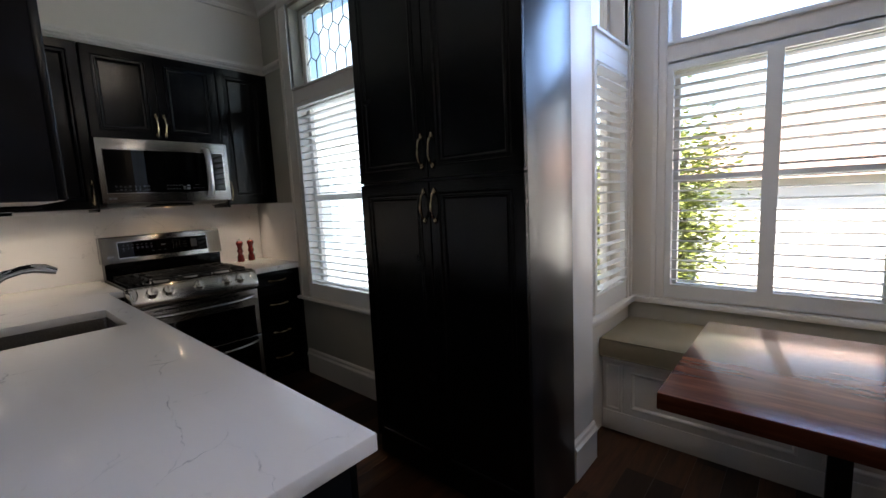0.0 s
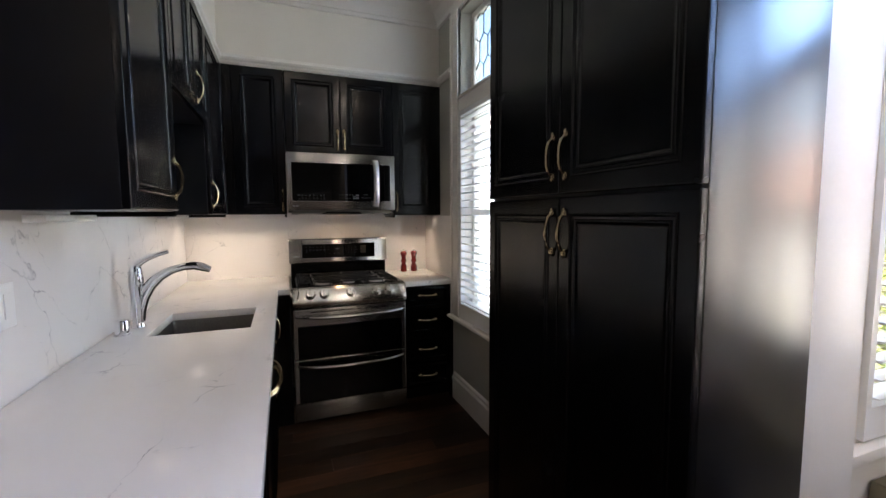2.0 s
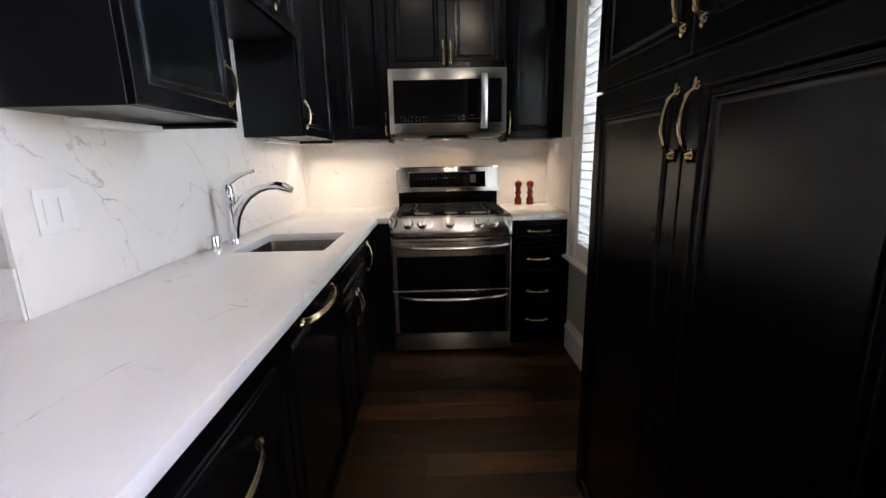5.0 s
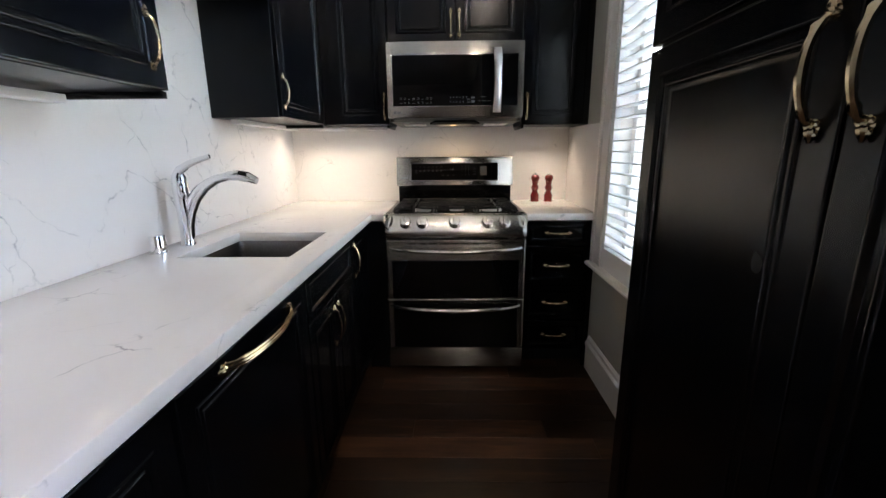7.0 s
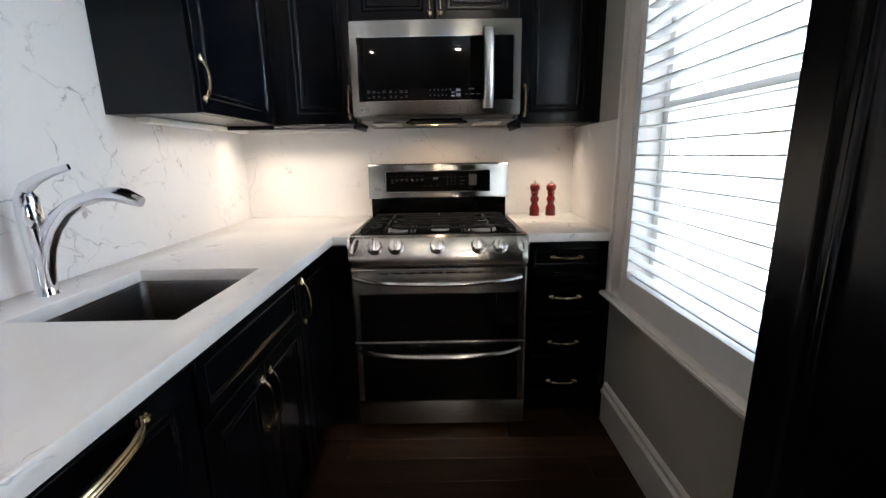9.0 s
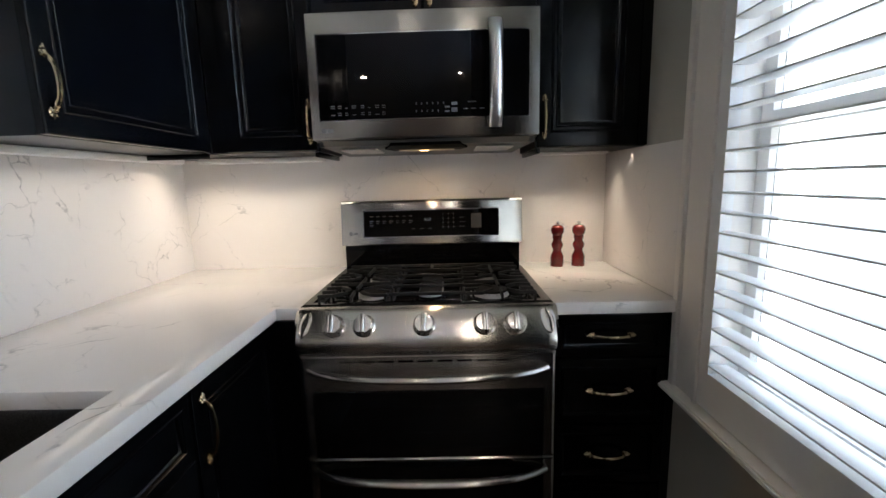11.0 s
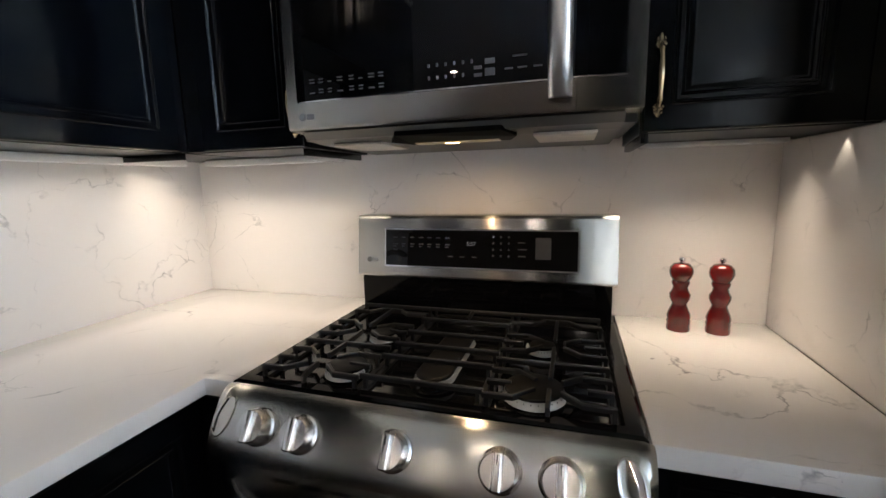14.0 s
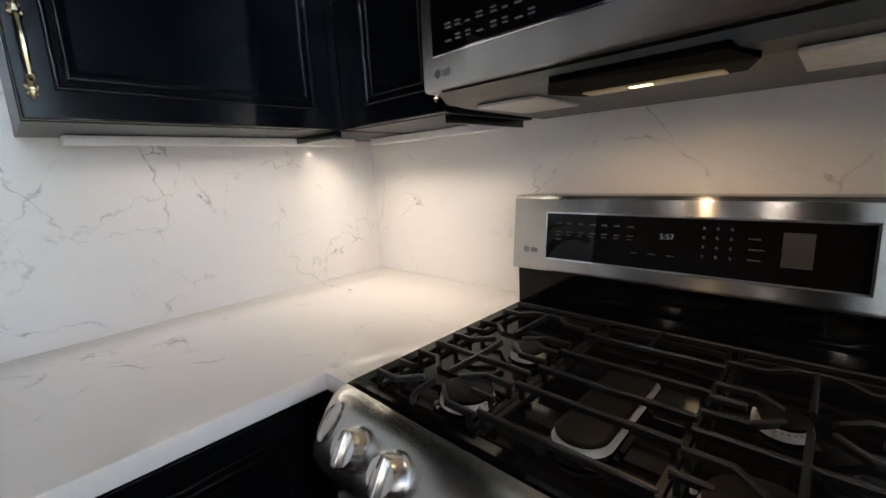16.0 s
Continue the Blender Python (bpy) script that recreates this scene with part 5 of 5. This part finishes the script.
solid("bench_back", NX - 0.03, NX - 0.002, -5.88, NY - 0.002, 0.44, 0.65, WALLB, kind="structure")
t = thing("seat_cushion", (2.66, -3.85, 0.44), "long olive-brown vinyl bench cushion with piped edges", "cushion")
ya, yb = -4.86, NY - 0.006
bm = bmesh.new()
NYS, NXS = 40, 12
grid = {}
for i in range(NXS + 1):
    for j in range(NYS + 1):
        u, v = i / NXS, j / NYS
        e = min(min(u, 1 - u) * 0.49, min(v, 1 - v) * 2.0) / 0.04
        e = max(0.0, 1 - min(1, e))
        z = 0.565 + 0.010 * math.sin(math.pi * u) * min(1, 4 * min(v, 1 - v)) - 0.018 * e * e + 0.0015 * noise.noise((u * 3, v * 22, 0.3))
        grid[i, j] = bm.verts.new((2.405 + u * 0.49, ya + v * (yb - ya), z))
for i in range(NXS):
    for j in range(NYS):
        bm.faces.new((grid[i, j], grid[i + 1, j], grid[i + 1, j + 1], grid[i, j + 1]))
border = [(i, 0) for i in range(NXS)] + [(NXS, j) for j in range(NYS)] + [(i, NYS) for i in range(NXS, 0, -1)] + [(0, j) for j in range(NYS, 0, -1)]
prev = [grid[k] for k in border]
cx, cy = 2.65, (ya + yb) / 2
for dz, sx in ((-0.012, 0.006), (-0.055, 0.009), (-0.100, 0.004), (-0.1055, -0.004)):
    cur = []
    for k in border:
        o = grid[k].co
        ox = (-1 if k[0] == 0 else (1 if k[0] == NXS else 0)) * sx
        oy = (-1 if k[1] == 0 else (1 if k[1] == NYS else 0)) * sx * 0.3
        cur.append(bm.verts.new((o.x + ox, o.y + oy, 0.547 + dz)))
    for a in range(len(border)):
        b = (a + 1) % len(border)
        bm.faces.new((prev[a], prev[b], cur[b], cur[a]))
    prev = cur
bm.faces.new(prev)
part("cushion_body", bm, CUSH, t, smooth=True)
for zz in (0.547, 0.448):
    bm = bmesh.new()
    sweep(bm, [(2.403, ya + 0.01 + (yb - ya - 0.02) * k / 20, zz) for k in range(21)], 0.0045, 8)
    part("piping", bm, CUSH, t, smooth=True)

t = thing("dining_table", (1.87, -4.15, 0), "glossy walnut dining table on dark metal pedestal legs beside the bench", "table")
TX0, TX1, TY0, TY1 = 1.452, 2.290, -4.95, -3.352
solid("tabletop", TX0, TX1, TY0, TY1, 0.708, 0.762, TABLEM, t, "glossy walnut plank top", 0.004)
for y in (-3.78, -4.55):
    solid("leg", 1.83, 1.89, y - 0.03, y + 0.03, 0.012, 0.7075, IRON, t, "dark square metal post", 0.003)
    solid("foot_plate", 1.62, 2.10, y - 0.05, y + 0.05, 0.0, 0.0118, IRON, t, "flat dark metal foot plate", 0.002)

# ---- ceiling lamps and lights ----
CAN = mat("lamp_glow", (1, 1, 1), 0.5, Emission_Color=(1.0, 0.86, 0.70, 1), Emission_Strength=55.0)
# nearest bulb's glow set weaker, to keep its glare off the cabinet doors
CAN_NEAR = mat("dimmed_lamp_glow", (1, 1, 1), 0.5, Emission_Color=(1.0, 0.86, 0.70, 1), Emission_Strength=8.0)
for i, (x, y) in enumerate(((0.85, -2.5), (1.5, -3.4), (-0.4, -6.1), (1.55, -6.05))):
    t = thing("recessed_light", (x, y, CZ), "round white recessed ceiling light, switched on", "ceiling light", "recessed ceiling lights")
    bm = bmesh.new()
    lathe(bm, [(0.075, 0.0), (0.075, -0.004), (0.055, -0.006), (0.052, -0.001)], Matrix.Translation((x, y, CZ - 0.0003)), 28)
    part("trim_ring", bm, PLAST, t, smooth=True)
    bm = bmesh.new()
    lathe(bm, [(0.044, 0.0), (0.044, -0.0035), (0.025, -0.004)], Matrix.Translation((x, y, CZ - 0.0065)), 20)
    part("bulb", bm, CAN_NEAR if i == 0 else CAN, t)
    s = new("recessed_spot", bpy.data.lights.new("recessed_spot", "SPOT"))
    s.data.energy, s.data.color, s.data.spot_size, s.data.spot_blend, s.data.shadow_soft_size = 0.8 if y > -3 else 1.1, (1.0, 0.84, 0.70), radians(120), 0.6, 0.04
    s.matrix_world = look((x, y, CZ - 0.02), (x, y + 0.001, 0))

# lamps of the under-cabinet bars and of the hood
area("bar_corner", (0.15, -0.22, 1.374), (0.15, -0.20, 0), 0.18, 0.08, 0.050, WARM, 130)
area("bar_left", (0.14, -0.60, 1.372), (0.14, -0.58, 0), 0.06, 0.55, 0.048, (1.0, 0.90, 0.78), 160)
area("bar_back", (0.42, -0.15, 1.374), (0.42, -0.12, 0), 0.52, 0.05, 0.085, WARM, 112)
area("bar_right", (1.66, -0.15, 1.370), (1.66, -0.12, 0), 0.30, 0.05, 0.074, WARM, 86)
# added spots without fittings: they draw the bars' light wedges on the side splashbacks
for x in (0.024, 1.843):
    s = new("end_spot", bpy.data.lights.new("end_spot", "SPOT"))
    s.data.energy, s.data.color, s.data.spot_size, s.data.spot_blend, s.data.shadow_soft_size = 0.02 if x < 1 else 0.013, WARM, radians(64), 0.25, 0.003
    s.matrix_world = look((x, -0.272, 1.386), (x, -0.26, 0))
area("puck_corner", (0.25, -0.31, 1.388), (0.25, -0.31, 0), 0.022, 0.045, 0.010, WARM, 170)
area("puck_sink_side", (0.28, -1.97, 1.384), (0.28, -1.97, 0), 0.022, 0.045, 0.006, WARM, 170)
area("hood_lamp", (MX, -0.32, 1.392), (MX, -0.36, 0), 0.014, 0.014, 0.11, (1.0, 0.70, 0.40), 170)

# ---- outdoors ----
GZ0 = -2.6
solid("ground", -40, 300, -200, 200, GZ0 - 0.2, GZ0, GRASS, kind="structure")


def house(name, x0, x1, y0, y1, h, ridge, wall_m, roof_m, label, windows=()):
    t = thing(name, ((x0 + x1) / 2, (y0 + y1) / 2, GZ0), label, "building")
    solid("wall", x0, x1, y0, y1, GZ0, h, wall_m, t)
    bm = bmesh.new()
    xm = (x0 + x1) / 2
    a = [bm.verts.new(p) for p in ((x0 - 0.4, y0 - 0.3, h), (x1 + 0.4, y0 - 0.3, h), (xm, y0 - 0.3, ridge), (x0 - 0.4, y1 + 0.3, h), (x1 + 0.4, y1 + 0.3, h), (xm, y1 + 0.3, ridge))]
    for q in ((0, 1, 2), (3, 4, 5), (0, 2, 5, 3), (1, 4, 5, 2), (0, 3, 4, 1)):
        bm.faces.new([a[i] for i in q])
    part("roof", bm, roof_m, t)
    for wy, wz, ww, wh in windows:
        w = solid("window", x0 - 0.06, x0 - 0.001, wy, wy + ww, wz, wz + wh, WHITE, t, "white-framed window")
        solid("pane", x0 - 0.066, x0 - 0.061, wy + 0.08, wy + ww - 0.08, wz + 0.08, wz + wh - 0.08, GLASSB, w)
    return t


house("neighbour_house", 11.0, 19.0, -14.0, -1.75, 1.40, 3.35, STUCCO, ROOFM, "white stucco house with a tan shingle roof", ())
t = house("neighbour_house", 5.2, 9.0, 0.6, 9.0, 3.2, 4.6, SIDING, ROOFM, "grey sided house with blue-grey window trim", ())
for wy in (1.6, 3.6):
    w = solid("window", 5.1, 5.199, wy, wy + 1.1, 0.5, 2.1, BLUEG, t, "blue-grey framed window")
    solid("pane", 5.09, 5.0995, wy + 0.1, wy + 1.0, 0.6, 2.0, GLASSB, w)
t = thing("garden_fence", (8.5, -6, GZ0), "low white garden fence", "fence")
for k in range(40):
    solid("board", 8.5, 8.53, -12 + k * 0.25, -12 + k * 0.25 + 0.20, GZ0, -1.0 + 0.02 * (k % 3), STUCCO, t)


def tree(at, h, r, seed, n):
    rnd = random.Random(seed)
    t = thing("tree", at, "leafy yellow-green garden tree in full sun", "tree")
    bm = bmesh.new()
    top = Vector(at) + Vector((0.1, 0.05, h * 0.62))
    sweep(bm, [at, Vector(at) + Vector((0.03, 0, h * 0.3)), top], [0.11, 0.085, 0.05], 10)
    tips = []
    for k in range(9):
        a = k * 2.4
        start = Vector(at) + Vector((0.05, 0, h * (0.3 + 0.035 * k)))
        tip = start + Vector((math.cos(a) * r * 0.7, math.sin(a) * r * 0.7, h * 0.22))
        sweep(bm, [start, (start + tip) / 2 + Vector((0, 0, 0.08)), tip], [0.04, 0.025, 0.008], 6)
        tips += [tip, (start + tip) / 2]
    tips.append(top + Vector((0, 0, h * 0.15)))
    part("trunk", bm, BARK, t, smooth=True)
    bm = bmesh.new()
    for k in range(n):
        c = Vector(rnd.choice(tips)) + Vector([rnd.gauss(0, r * 0.27) for _ in range(3)])
        d = Matrix.Rotation(rnd.uniform(0, 6.3), 3, "Z") @ Matrix.Rotation(rnd.uniform(-1.0, 1.0), 3, "X")
        s = rnd.uniform(0.032, 0.062)
        q = [bm.verts.new(c + d @ Vector(p)) for p in ((-s, 0, 0), (0, -s * 0.5, 0.01), (s, 0, 0), (0, s * 0.5, 0.01))]
        bm.faces.new(q)
    part("crown", bm, LEAF, t, kind="stuff")
    return t


tree((6.6, -1.9, GZ0), 5.7, 0.95, 3, 16000)
tree((8.0, -5.7, GZ0), 2.9, 0.7, 5, 4000)

# ---- floorboards ----
rnd = random.Random(11)
meshes = {}
fl = bpy.data.objects["floor"]
y = 0.0
while y > -4.9:
    x0, x1 = (0.0, RW) if y > -2.94 else (-1.5, NX)
    if y > -3.1 and y <= -2.94:
        x0 = 0.0
    x = x0
    while x < x1 - 0.05:
        L = min(rnd.choice((0.6, 0.9, 1.2, 1.5)), x1 - x)
        if x == x0:
            L = min(L, rnd.choice((0.35, 0.5, 0.7, 0.9)))
        L = round(L, 2)
        if L not in meshes:
            bm = bmesh.new()
            box(bm, 0.0004, L - 0.0004, -0.1266, -0.0004, -0.012, 0.0)
            top = [e for e in bm.edges if all(v.co.z > -0.001 for v in e.verts)]
            bmesh.ops.bevel(bm, geom=top, offset=0.0006, segments=1, affect="EDGES")
            bmesh.ops.recalc_face_normals(bm, faces=list(bm.faces))
            me = bpy.data.meshes.new("floorboard")
            bm.to_mesh(me)
            bm.free()
            me.materials.append(FLOORM)
            meshes[L] = me
        o = new("floorboard", meshes[L])
        o.location = (x, y, 0)
        o.parent = fl
        x += L
    y -= 0.127
